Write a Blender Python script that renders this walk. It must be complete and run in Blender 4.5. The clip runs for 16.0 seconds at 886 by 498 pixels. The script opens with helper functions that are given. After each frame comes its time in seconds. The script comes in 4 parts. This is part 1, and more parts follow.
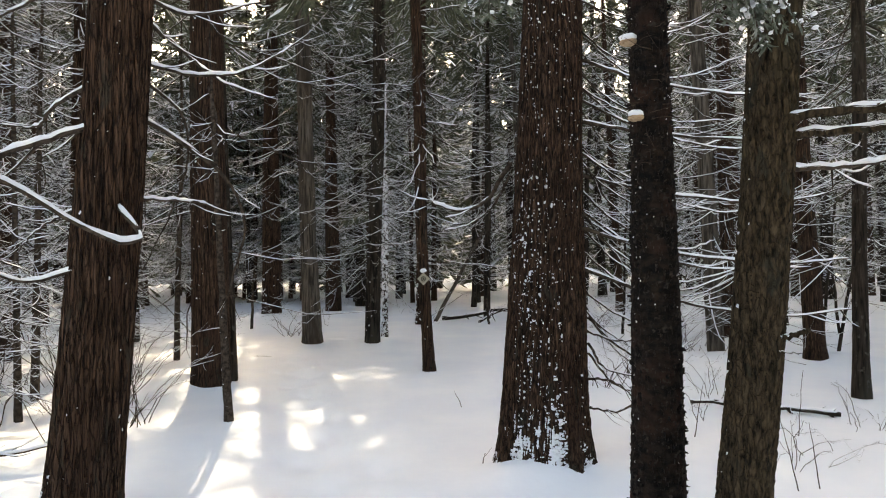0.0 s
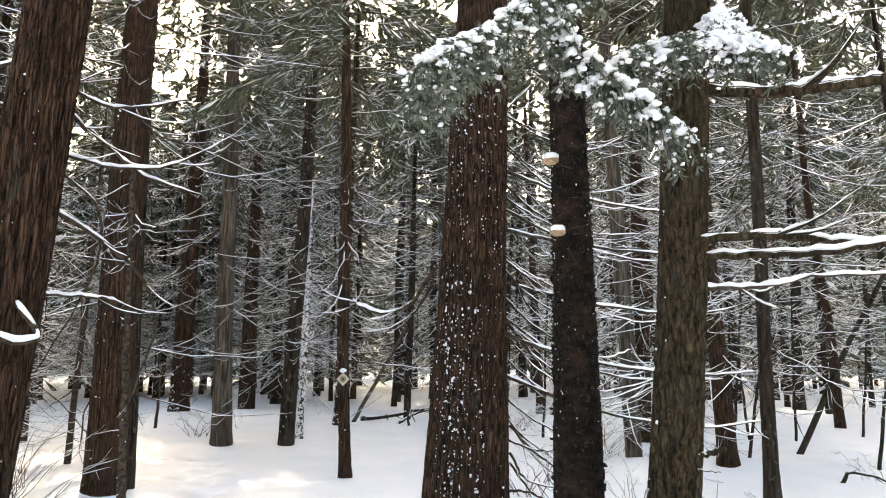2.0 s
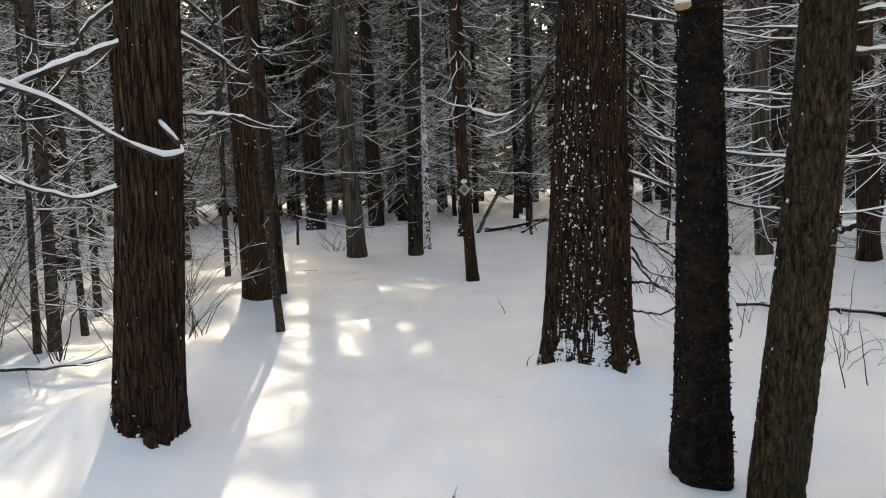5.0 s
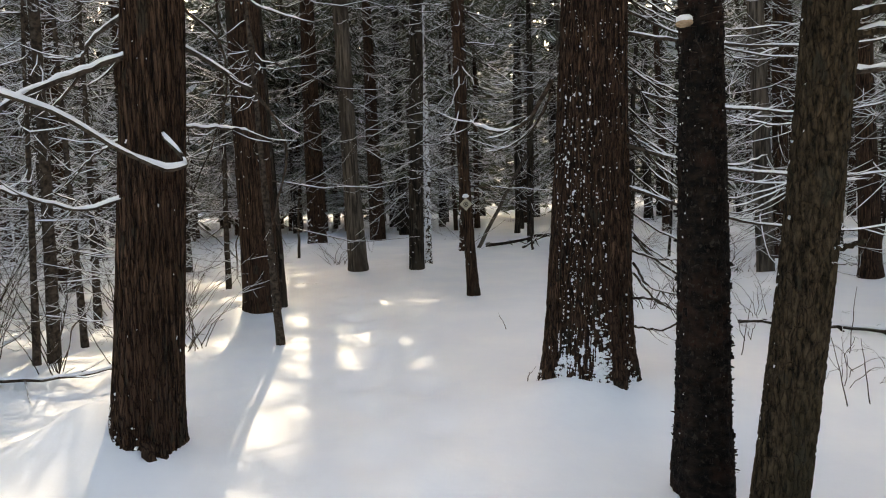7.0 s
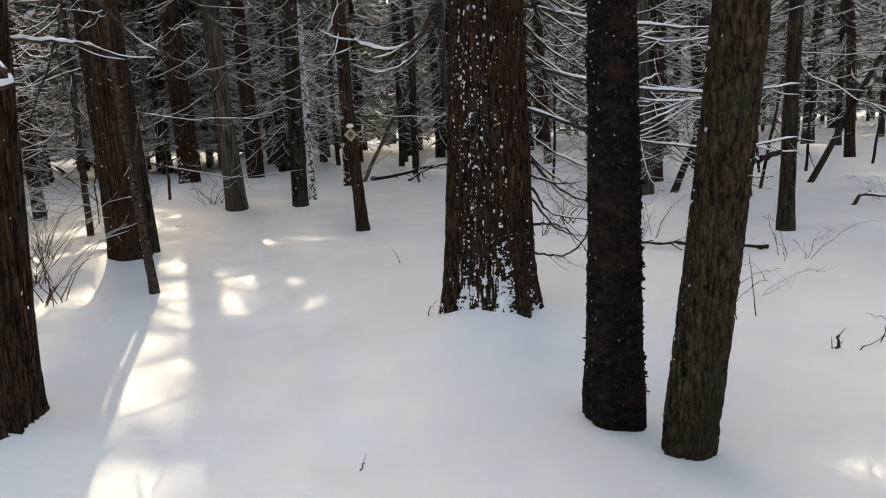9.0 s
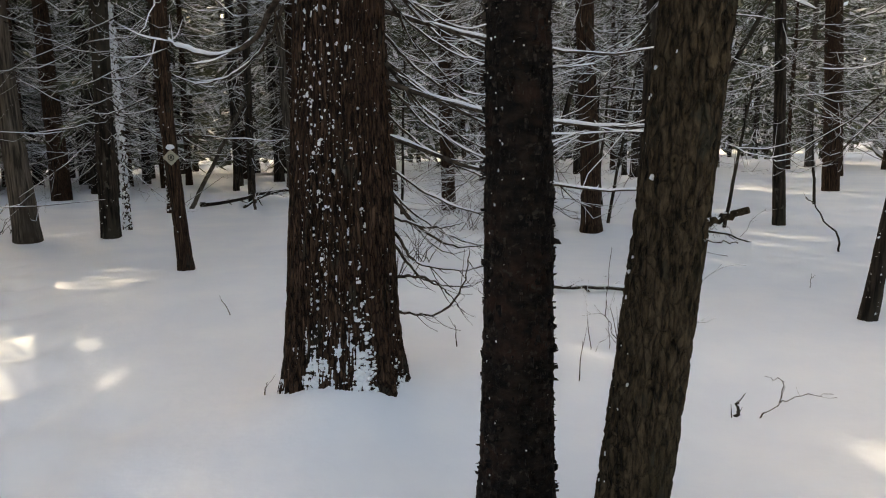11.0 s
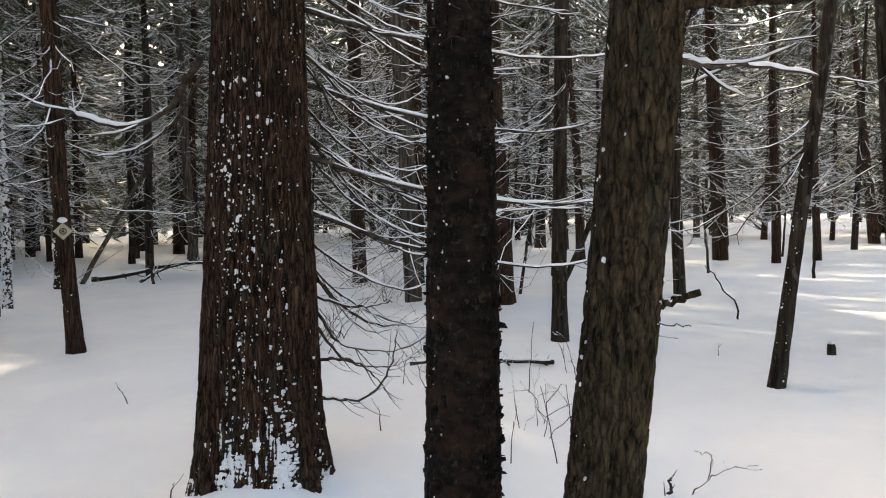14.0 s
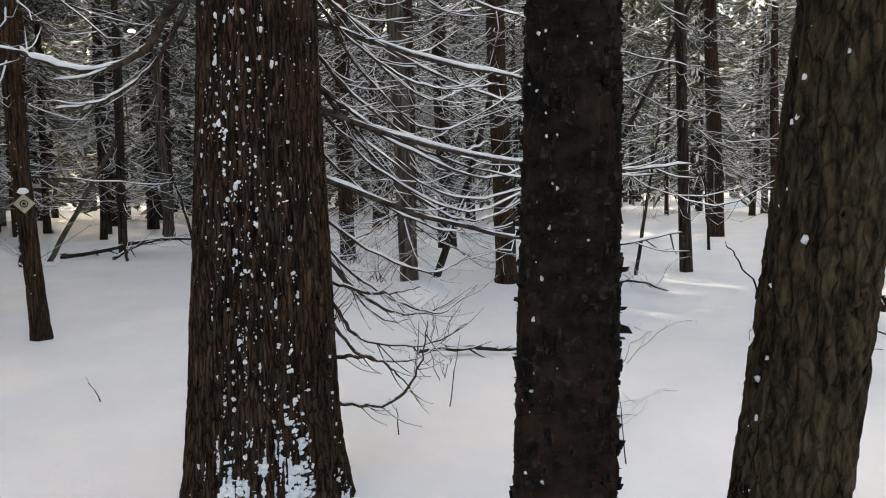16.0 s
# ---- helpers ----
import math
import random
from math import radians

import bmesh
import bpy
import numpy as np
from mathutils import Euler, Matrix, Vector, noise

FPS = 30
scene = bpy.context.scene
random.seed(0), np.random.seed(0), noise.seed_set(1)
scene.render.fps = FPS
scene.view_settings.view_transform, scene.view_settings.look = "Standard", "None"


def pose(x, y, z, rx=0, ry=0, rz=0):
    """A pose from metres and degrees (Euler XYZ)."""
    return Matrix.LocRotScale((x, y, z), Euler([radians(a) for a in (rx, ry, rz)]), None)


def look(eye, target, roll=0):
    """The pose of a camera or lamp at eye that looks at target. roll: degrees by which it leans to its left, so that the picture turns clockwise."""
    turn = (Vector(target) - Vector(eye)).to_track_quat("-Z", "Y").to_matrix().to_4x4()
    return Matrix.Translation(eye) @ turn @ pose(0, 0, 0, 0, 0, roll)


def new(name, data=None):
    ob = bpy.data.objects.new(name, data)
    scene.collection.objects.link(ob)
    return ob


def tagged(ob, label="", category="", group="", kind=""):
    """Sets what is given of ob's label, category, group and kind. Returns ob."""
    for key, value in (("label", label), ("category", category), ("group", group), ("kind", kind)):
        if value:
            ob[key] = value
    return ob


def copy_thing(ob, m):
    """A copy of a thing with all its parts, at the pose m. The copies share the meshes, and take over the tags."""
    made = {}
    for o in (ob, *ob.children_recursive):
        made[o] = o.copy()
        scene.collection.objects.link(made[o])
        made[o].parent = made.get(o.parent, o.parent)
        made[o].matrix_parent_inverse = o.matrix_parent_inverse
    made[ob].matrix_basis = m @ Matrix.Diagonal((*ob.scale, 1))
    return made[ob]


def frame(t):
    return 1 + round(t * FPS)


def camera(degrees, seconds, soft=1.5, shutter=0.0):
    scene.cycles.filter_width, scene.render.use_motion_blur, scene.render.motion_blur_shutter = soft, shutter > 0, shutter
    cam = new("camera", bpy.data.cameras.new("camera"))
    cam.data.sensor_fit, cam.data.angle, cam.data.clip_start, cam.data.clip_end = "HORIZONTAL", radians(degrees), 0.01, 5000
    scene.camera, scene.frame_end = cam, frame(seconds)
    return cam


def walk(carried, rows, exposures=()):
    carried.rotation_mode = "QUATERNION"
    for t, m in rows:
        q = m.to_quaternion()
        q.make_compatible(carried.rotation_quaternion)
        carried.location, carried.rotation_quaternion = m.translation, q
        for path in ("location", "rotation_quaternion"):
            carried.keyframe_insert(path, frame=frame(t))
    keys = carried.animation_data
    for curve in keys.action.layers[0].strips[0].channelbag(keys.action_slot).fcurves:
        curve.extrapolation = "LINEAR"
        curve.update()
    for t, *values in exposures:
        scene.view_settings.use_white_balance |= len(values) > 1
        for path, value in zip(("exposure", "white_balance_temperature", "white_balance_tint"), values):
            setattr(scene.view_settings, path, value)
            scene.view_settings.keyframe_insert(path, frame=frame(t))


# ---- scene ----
cam = camera(65.9, 16.0, soft=1.1)
PATH = [
    (0, (0.118, 0.801, 1.295), (0.038, 2.799, 1.339), -0.9),
    (0.5, (0.111, 0.806, 1.316), (0.045, 2.8, 1.459), -1.0),
    (1, (0.107, 0.832, 1.34), (0.273, 2.804, 1.629), -1.2),
    (1.5, (0.117, 0.822, 1.347), (0.278, 2.784, 1.699), 0.1),
    (2, (0.113, 0.824, 1.35), (0.257, 2.793, 1.67), 0.3),
    (2.5, (0.117, 0.823, 1.325), (0.203, 2.816, 1.467), 0.8),
    (3, (0.129, 0.815, 1.276), (0.092, 2.813, 1.183), 0.0),
    (3.5, (0.12, 0.824, 1.247), (0.0, 2.81, 1.044), -1.2),
    (4, (0.124, 0.821, 1.246), (-0.032, 2.802, 1.021), -1.5),
    (4.5, (0.122, 0.819, 1.25), (-0.073, 2.795, 1.016), -2.0),
    (5, (0.124, 0.809, 1.257), (-0.085, 2.788, 1.054), -2.7),
    (7.5, (0.123, 0.81, 1.256), (-0.084, 2.793, 1.095), -2.1),
    (8, (0.095, 0.817, 1.247), (-0.036, 2.8, 1.023), -1.2),
    (8.2, (0.074, 0.849, 1.23), (0.031, 2.828, 0.942), -2.1),
    (10.3, (0.035, 1.645, 1.189), (0.353, 3.581, 0.801), -1.8),
    (10.4, (0.039, 1.691, 1.19), (0.4, 3.627, 0.841), -1.8),
    (10.5, (0.052, 1.728, 1.194), (0.455, 3.659, 0.865), -2.0),
    (11, (0.093, 1.9, 1.225), (0.67, 3.79, 0.911), -1.3),
    (11.5, (0.034, 2.047, 1.233), (0.863, 3.848, 0.974), -1.9),
    (12, (0.038, 2.095, 1.235), (0.93, 3.87, 1.005), -1.0),
    (12.5, (0.044, 2.059, 1.248), (0.927, 3.847, 1.093), -0.9),
    (13, (0.051, 2.056, 1.243), (0.894, 3.863, 1.086), -1.3),
    (13.5, (0.042, 2.052, 1.246), (0.881, 3.862, 1.107), -1.2),
    (14, (0.04, 2.05, 1.254), (0.884, 3.86, 1.137), -1.1),
    (14.5, (-0.024, 2.091, 1.257), (0.919, 3.852, 1.162), -0.4),
    (15, (-0.008, 2.242, 1.222), (1.016, 3.949, 1.025), 0.2),
    (15.5, (0.043, 2.458, 1.207), (0.99, 4.207, 1.0), -0.9),
    (16, (0.051, 2.667, 1.223), (0.951, 4.443, 1.034), -0.9),
]
walk(cam, [(t, look(eye, target, roll)) for t, eye, target, roll in PATH], [(0.0, 2.7, 9250, 9), (1.0, 3.3, 9250, 9), (2.0, 3.35, 9250, 9), (3.0, 2.8, 9250, 9), (4.0, 2.35, 9250, 9), (8.0, 2.35, 9250, 9), (10.5, 2.1, 9250, 9), (12.5, 2.4, 9250, 9), (16.0, 2.55, 9250, 9)])

# ---- light ----
SUN_AZ = math.atan2(-0.278, 0.96)      # towards the sun, clockwise from +y
SUN_EL = radians(33)
SUN_DIR = Vector((math.sin(SUN_AZ) * math.cos(SUN_EL), math.cos(SUN_AZ) * math.cos(SUN_EL), math.sin(SUN_EL)))
world = bpy.data.worlds.new("winter_sky")
scene.world = world
world.use_nodes = True
sky = world.node_tree.nodes.new("ShaderNodeTexSky")
sky.sky_type = "NISHITA"
sky.sun_disc = False
sky.sun_elevation, sky.sun_rotation = SUN_EL, SUN_AZ
sky.air_density, sky.dust_density, sky.ozone_density = 1.0, 4.0, 1.0
world.node_tree.nodes["Background"].inputs["Strength"].default_value = 0.15
world.node_tree.links.new(sky.outputs[0], world.node_tree.nodes["Background"].inputs["Color"])
sun = new("sun", bpy.data.lights.new("sun", "SUN"))
sun.data.energy, sun.data.angle, sun.data.color = 1.5, radians(0.53), (1.0, 0.95, 0.87)
sun.matrix_world = look(SUN_DIR * 60, (0, 0, 0))


# ---- materials ----
def material(name, colours, scale, rough=0.85, bump=0.3, dist=0.01, detail=6.0, fine=None, stain=None, spots=None, metal=0.0, spec=0.3, band=(0.40, 0.64), cells=None, soft_crack=0.25):
    """Noise between two or three colours at one scale, a stain at a larger one, fine bump; scale is (x, y, z) per metre."""
    m = bpy.data.materials.new(name)
    m.use_nodes = True
    nt = m.node_tree
    n, lk = nt.nodes, nt.links
    b = n["Principled BSDF"]
    b.inputs["Roughness"].default_value = rough
    b.inputs["Metallic"].default_value = metal
    b.inputs["Specular IOR Level"].default_value = spec
    co = n.new("ShaderNodeTexCoord")

    def noise_at(sc, det=detail, r=0.6):
        mp = n.new("ShaderNodeMapping")
        mp.inputs["Scale"].default_value = sc
        lk.new(co.outputs["Object"], mp.inputs["Vector"])
        t = n.new("ShaderNodeTexNoise")
        t.inputs["Scale"].default_value = 1.0
        t.inputs["Detail"].default_value = det
        t.inputs["Roughness"].default_value = r
        lk.new(mp.outputs[0], t.inputs["Vector"])
        return t.outputs["Fac"]

    a = noise_at(scale)
    ramp = n.new("ShaderNodeValToRGB")
    els = ramp.color_ramp.elements
    els[0].position, els[1].position = band
    els[0].color, els[1].color = (*colours[0], 1), (*colours[-1], 1)
    if len(colours) > 2:
        els.new(0.5).color = (*colours[1], 1)
    lk.new(a, ramp.inputs[0])
    col = ramp.outputs[0]
    for extra, sc, lo, hi in ([(stain[0], stain[1], 0.5, 0.68)] if stain else []) + ([(spots[0], spots[1], 0.6, 0.66)] if spots else []):
        s = noise_at(sc, 3.0)
        r2 = n.new("ShaderNodeMapRange")
        r2.inputs[1].default_value, r2.inputs[2].default_value = lo, hi
        lk.new(s, r2.inputs[0])
        mx = n.new("ShaderNodeMix")
        mx.data_type = "RGBA"
        lk.new(r2.outputs[0], mx.inputs[0])
        lk.new(col, mx.inputs[6])
        mx.inputs[7].default_value = (*extra, 1)
        col = mx.outputs[2]
    crack = None
    if cells:
        mp = n.new("ShaderNodeMapping")
        mp.inputs["Scale"].default_value = cells
        warp = n.new("ShaderNodeTexNoise")
        warp.inputs["Scale"].default_value, warp.inputs["Detail"].default_value = 14.0, 3.0
        lk.new(co.outputs["Object"], warp.inputs["Vector"])
        mixv = n.new("ShaderNodeVectorMath")
        mixv.operation = "MULTIPLY_ADD"
        mixv.inputs[1].default_value = (0.02, 0.02, 0.10)
        lk.new(warp.outputs["Color"], mixv.inputs[0])
        lk.new(co.outputs["Object"], mixv.inputs[2])
        lk.new(mixv.outputs[0], mp.inputs["Vector"])
        vo = n.new("ShaderNodeTexVoronoi")
        vo.feature = "DISTANCE_TO_EDGE"
        vo.inputs["Scale"].default_value = 1.0
        lk.new(mp.outputs[0], vo.inputs["Vector"])
        crack = n.new("ShaderNodeMapRange")
        crack.inputs[1].default_value, crack.inputs[2].default_value = 0.0, 0.12
        crack.inputs[3].default_value = soft_crack
        lk.new(vo.outputs["Distance"], crack.inputs[0])
        mx = n.new("ShaderNodeMix")
        mx.data_type = "RGBA"
        lk.new(crack.outputs[0], mx.inputs[0])
        mx.inputs[6].default_value = (*colours[0], 1)
        lk.new(col, mx.inputs[7])
        col = mx.outputs[2]
    lk.new(col, b.inputs["Base Color"])
    bp = n.new("ShaderNodeBump")
    bp.inputs["Strength"].default_value, bp.inputs["Distance"].default_value = bump, dist
    if crack:
        add = n.new("ShaderNodeMath")
        add.operation = "MULTIPLY_ADD"
        add.inputs[1].default_value = 0.6
        lk.new(noise_at(fine or scale), add.inputs[0])
        lk.new(crack.outputs[0], add.inputs[2])
        lk.new(add.outputs[0], bp.inputs["Height"])
    else:
        lk.new(noise_at(fine or scale), bp.inputs["Height"])
    lk.new(bp.outputs[0], b.inputs["Normal"])
    return m


SNOW = material("snow", [(0.80, 0.83, 0.88), (0.86, 0.88, 0.91)], (1.2, 1.2, 1.2), 0.7, 0.35, 0.012, 8, fine=(9, 9, 9), spec=0.2)
BRANCH_SNOW = material("branch_snow", [(0.82, 0.84, 0.88), (0.88, 0.89, 0.91)], (8, 8, 8), 0.75, 0.5, 0.01, 5, fine=(60, 60, 60), spec=0.2)
CEDAR = material("cedar_bark", [(0.008, 0.0044, 0.003), (0.054, 0.030, 0.0185), (0.125, 0.074, 0.048)], (62, 62, 4), 0.9, 1.0, 0.02, 7, band=(0.36, 0.66), cells=(62, 62, 5.0),
                 fine=(80, 80, 2.2), stain=((0.058, 0.031, 0.02), (3, 3, 0.7)), spots=((0.045, 0.036, 0.026), (9, 9, 3)), spec=0.12)
OLIVE = material("plated_bark", [(0.008, 0.0058, 0.0034), (0.048, 0.034, 0.020), (0.095, 0.069, 0.042)], (60, 60, 14), 0.9, 1.0, 0.02, 9, band=(0.36, 0.66), cells=(46, 46, 13), soft_crack=0.62,
                 fine=(70, 70, 16), stain=((0.040, 0.032, 0.018), (4, 4, 1.2)), spots=((0.04, 0.036, 0.025), (10, 10, 4)), spec=0.12)
BIRCH = material("shaggy_birch_bark", [(0.003, 0.0024, 0.002), (0.008, 0.0055, 0.0042), (0.019, 0.0125, 0.009)], (16, 16, 30), 0.75, 0.9, 0.012, 7,
                 fine=(30, 30, 70), stain=((0.030, 0.015, 0.010), (6, 6, 8)), spots=((0.034, 0.029, 0.024), (34, 34, 40)), spec=0.12)
FLAKE = material("birch_curl", [(0.004, 0.0032, 0.003), (0.011, 0.0082, 0.0066), (0.042, 0.034, 0.029)], (40, 40, 40), 0.7, 0.4, 0.004, spec=0.12)
GREYBARK = material("grey_bark", [(0.03, 0.025, 0.02), (0.08, 0.067, 0.055), (0.145, 0.125, 0.105)], (34, 34, 2.5), 0.9, 0.8, 0.01, 8,
                    fine=(60, 60, 4), stain=((0.055, 0.042, 0.032), (3, 3, 0.8)), spec=0.12)
DARKBARK = material("dark_bark", [(0.009, 0.007, 0.005), (0.026, 0.019, 0.014), (0.047, 0.036, 0.028)], (30, 30, 3), 0.9, 0.9, 0.012, 7,
                    fine=(50, 50, 8), stain=((0.045, 0.04, 0.03), (3, 3, 1)), spots=((0.07, 0.065, 0.055), (16, 16, 9)), spec=0.12)
TWIG = material("twig_bark", [(0.022, 0.016, 0.012), (0.05, 0.037, 0.028), (0.085, 0.066, 0.051)], (30, 30, 30), 0.9, 0.4, 0.004, spec=0.12)
WOOD = material("pale_wood", [(0.16, 0.11, 0.07), (0.30, 0.22, 0.14)], (30, 30, 30), 0.85, 0.4, 0.004)
NEEDLE = material("needles", [(0.05, 0.058, 0.038), (0.085, 0.095, 0.062), (0.13, 0.14, 0.095)], (12, 12, 12), 0.7, 0.2, 0.003, spec=0.2)
DRY = material("dry_needles", [(0.10, 0.065, 0.03), (0.2, 0.14, 0.07)], (12, 12, 12), 0.8, 0.2, 0.003)
EDGE = material("far_wood", [(0.012, 0.011, 0.009), (0.035, 0.032, 0.027), (0.09, 0.085, 0.078)], (1.6, 1.6, 0.25), 0.95, 0.2, 0.05, 6, stain=((0.025, 0.03, 0.02), (0.2, 0.2, 0.3)))
FROSTED = material("frosted_needles", [(0.07, 0.085, 0.062), (0.13, 0.15, 0.115), (0.27, 0.29, 0.26)], (30, 30, 30), 0.8, 0.2, 0.003, spec=0.15)
FUNGUS = material("bracket_fungus", [(0.30, 0.20, 0.12), (0.50, 0.36, 0.24)], (40, 40, 90), 0.8, 0.4, 0.004)
PLATE = material("marker_plate", [(0.36, 0.32, 0.24), (0.48, 0.44, 0.34)], (30, 30, 30), 0.5, 0.2, 0.002, stain=((0.30, 0.26, 0.18), (18, 18, 18)))
SYMBOL = material("marker_symbol", [(0.03, 0.028, 0.02), (0.06, 0.055, 0.04)], (50, 50, 50), 0.6, 0.1, 0.001)


# ---- mesh helpers ----
class Buf:
    """Collects vertices and faces, with a material slot per face."""

    def __init__(self):
        self.v, self.f, self.m, self.n = [], [], [], 0

    def add(self, verts, faces, slot=0):
        self.v.append(np.asarray(verts, dtype=float).reshape(-1, 3))
        k = self.n
        self.f.extend([tuple(i + k for i in q) for q in faces])
        self.m.extend([slot] * len(faces))
        self.n += len(self.v[-1])

    def mesh(self, name, mats, smooth=True):
        me = bpy.data.meshes.new(name)
        v = np.vstack(self.v) if self.v else np.zeros((0, 3))
        me.from_pydata(v.tolist(), [], self.f)
        for m in mats:
            me.materials.append(m)
        if len(mats) > 1:
            me.polygons.foreach_set("material_index", self.m)
        me.polygons.foreach_set("use_smooth", [smooth] * len(me.polygons))
        me.update()
        return me


def part(name, buf, mats, parent, label="", kind="", smooth=True):
    ob = new(name, buf if isinstance(buf, bpy.types.Mesh) else buf.mesh(name, mats if isinstance(mats, list) else [mats], smooth))
    ob.parent = parent
    if label or kind:
        tagged(ob, label=label, kind=kind)
    return ob


def thing(name, place, label, category, group=""):
    ob = new(name)
    ob.location = place
    ob.empty_display_size = 0.1
    return tagged(ob, label=label, category=category, group=group)


def curve(ctrl, n):
    """n + 1 points on a smooth line through the control points."""
    p = np.asarray(ctrl, dtype=float)
    p = np.vstack([2 * p[0] - p[1], p, 2 * p[-1] - p[-2]])
    out = []
    for u in np.linspace(0, len(p) - 3 - 1e-6, n + 1):
        i = int(u)
        s = u - i
        a, b, c, d = p[i:i + 4]
        out.append(0.5 * (2 * b + (c - a) * s + (2 * a - 5 * b + 4 * c - d) * s * s + (3 * b - a - 3 * c + d) * s ** 3))
    return np.array(out)


def tube(buf, pts, radii, sides=4, slot=0, tip=True):
    pts = np.asarray(pts, dtype=float)
    n = len(pts)
    tan = np.gradient(pts, axis=0)
    tan /= np.linalg.norm(tan, axis=1)[:, None] + 1e-9
    ref = np.array((0.0, 0.0, 1.0)) if abs(tan[0][2]) < 0.8 else np.array((1.0, 0.0, 0.0))
    ang = np.arange(sides) * 2 * math.pi / sides
    ca, sa = np.cos(ang)[:, None], np.sin(ang)[:, None]
    verts = []
    for i in range(n):
        ref = ref - tan[i] * ref.dot(tan[i])
        ref /= np.linalg.norm(ref) + 1e-9
        side = np.cross(tan[i], ref)
        verts.append(pts[i] + radii[i] * (ca * ref + sa * side))
    faces = [(i * sides + j, i * sides + (j + 1) % sides, (i + 1) * sides + (j + 1) % sides, (i + 1) * sides + j)
             for i in range(n - 1) for j in range(sides)]
    if tip:
        faces.append(tuple((n - 1) * sides + j for j in range(sides)))
    buf.add(np.vstack(verts), faces, slot)


def snow_strip(buf, pts, radii, depth, rnd, slot=0, sides=5, under=True):
    """A ridge of snow lying on the upper side of a branch, uneven and broken where the branch is steep."""
    pts = np.asarray(pts, dtype=float)
    n = len(pts)
    tan = np.gradient(pts, axis=0)
    tan /= np.linalg.norm(tan, axis=1)[:, None] + 1e-9
    phis = np.linspace(0, math.pi, sides)
    verts, run = [], 0.9
    for i in range(n):
        flat = math.hypot(tan[i][0], tan[i][1])
        side = np.array((-tan[i][1], tan[i][0], 0)) / max(flat, 1e-3)
        up = np.cross(tan[i], side)
        up = up if up[2] > 0 else -up
        run = 0.55 * run + 0.45 * rnd.choice((0.1, 0.7, 0.9, 1.0, 1.2, 1.5))
        k = max(0.0, (flat - 0.3) / 0.7) * run * (0.3 if i in (0, n - 1) else 1)
        w, h = (radii[i] * 0.8 + 0.1 * depth) * min(1, 0.25 + k), (radii[i] * 0.5 + depth) * k
        for ph in phis:
            verts.append(pts[i] + side * w * math.cos(ph) + up * (radii[i] * 0.25 + h * math.sin(ph)))
    faces = [(i * sides + j, i * sides + j + 1, (i + 1) * sides + j + 1, (i + 1) * sides + j) for i in range(n - 1) for j in range(sides - 1)]
    if under:
        faces += [(i * sides + sides - 1, i * sides, (i + 1) * sides, (i + 1) * sides + sides - 1) for i in range(n - 1)]
    buf.add(verts, faces, slot)


def blob(buf, c, size, rnd, slot=0, rings=3, seg=6, rough=0.25, axis=None):
    """An uneven lump; size is (x, y, z) half axes; axis, where given, turns its z axis to that direction."""
    verts, faces = [(0, 0, -size[2])], []
    for i in range(1, rings + 1):
        th = math.pi * i / (rings + 1)
        for j in range(seg):
            a = 2 * math.pi * j / seg
            k = 1 + rough * (rnd.random() - 0.5) * 2
            verts.append((size[0] * k * math.sin(th) * math.cos(a), size[1] * k * math.sin(th) * math.sin(a), -size[2] * k * math.cos(th)))
    verts.append((0, 0, size[2]))
    for j in range(seg):
        faces.append((0, 1 + (j + 1) % seg, 1 + j))
        faces.append((len(verts) - 1, 1 + (rings - 1) * seg + j, 1 + (rings - 1) * seg + (j + 1) % seg))
    for i in range(rings - 1):
        for j in range(seg):
            a, b = 1 + i * seg + j, 1 + i * seg + (j + 1) % seg
            faces.append((a, b, b + seg, a + seg))
    v = np.array(verts)
    if axis is not None:
        v = v @ np.array(Vector(axis).to_track_quat("Z", "Y").to_matrix()).T
    buf.add(v + np.asarray(c), faces, slot)


# ---- ground ----
# x, y, height, reach of the snow drifted round the trunks
MOUNDS = [(-2.05, 4.05, 0.22, 0.34), (-1.64, 4.57, 0.05, 0.5), (0.42, 4.86, 0.12, 0.32), (-1.78, 3.76, 0.09, 0.4), (0.88, 5.2, 0.06, 0.45), (1.25, 3.75, -0.14, 0.85), (2.4, 4.5, -0.15, 0.8), (4.2, 7.0, -0.07, 2.4),
          (-2.66, 11.9, 0.10, 0.6), (-1.5, 12.1, 0.10, 0.6), (-4.3, 15.7, 0.28, 1.3), (-2.9, 8.3, 0.10, 0.6), (3.5, 9.9, 0.08, 0.5),
          (-2.6, 3.2, 0.10, 0.9), (4.8, 9.9, 0.08, 0.5), (-0.9, 14.8, 0.15, 0.9), (-3.6, 5.3, 0.12, 0.8)]
STEPS = [(-2.29, 10.17), (-2.05, 9.6), (-2.2, 9.2), (-1.8, 8.8), (-1.75, 8.2), (-1.5, 7.7), (-1.42, 7.1), (-1.2, 6.6), (-1.06, 5.92), (-0.95, 5.4),
         (-0.5, 5.2), (-0.75, 4.75), (-0.32, 4.4), (-0.55, 4.0), (-0.2, 3.5), (-0.4, 3.0), (-0.05, 2.4)]


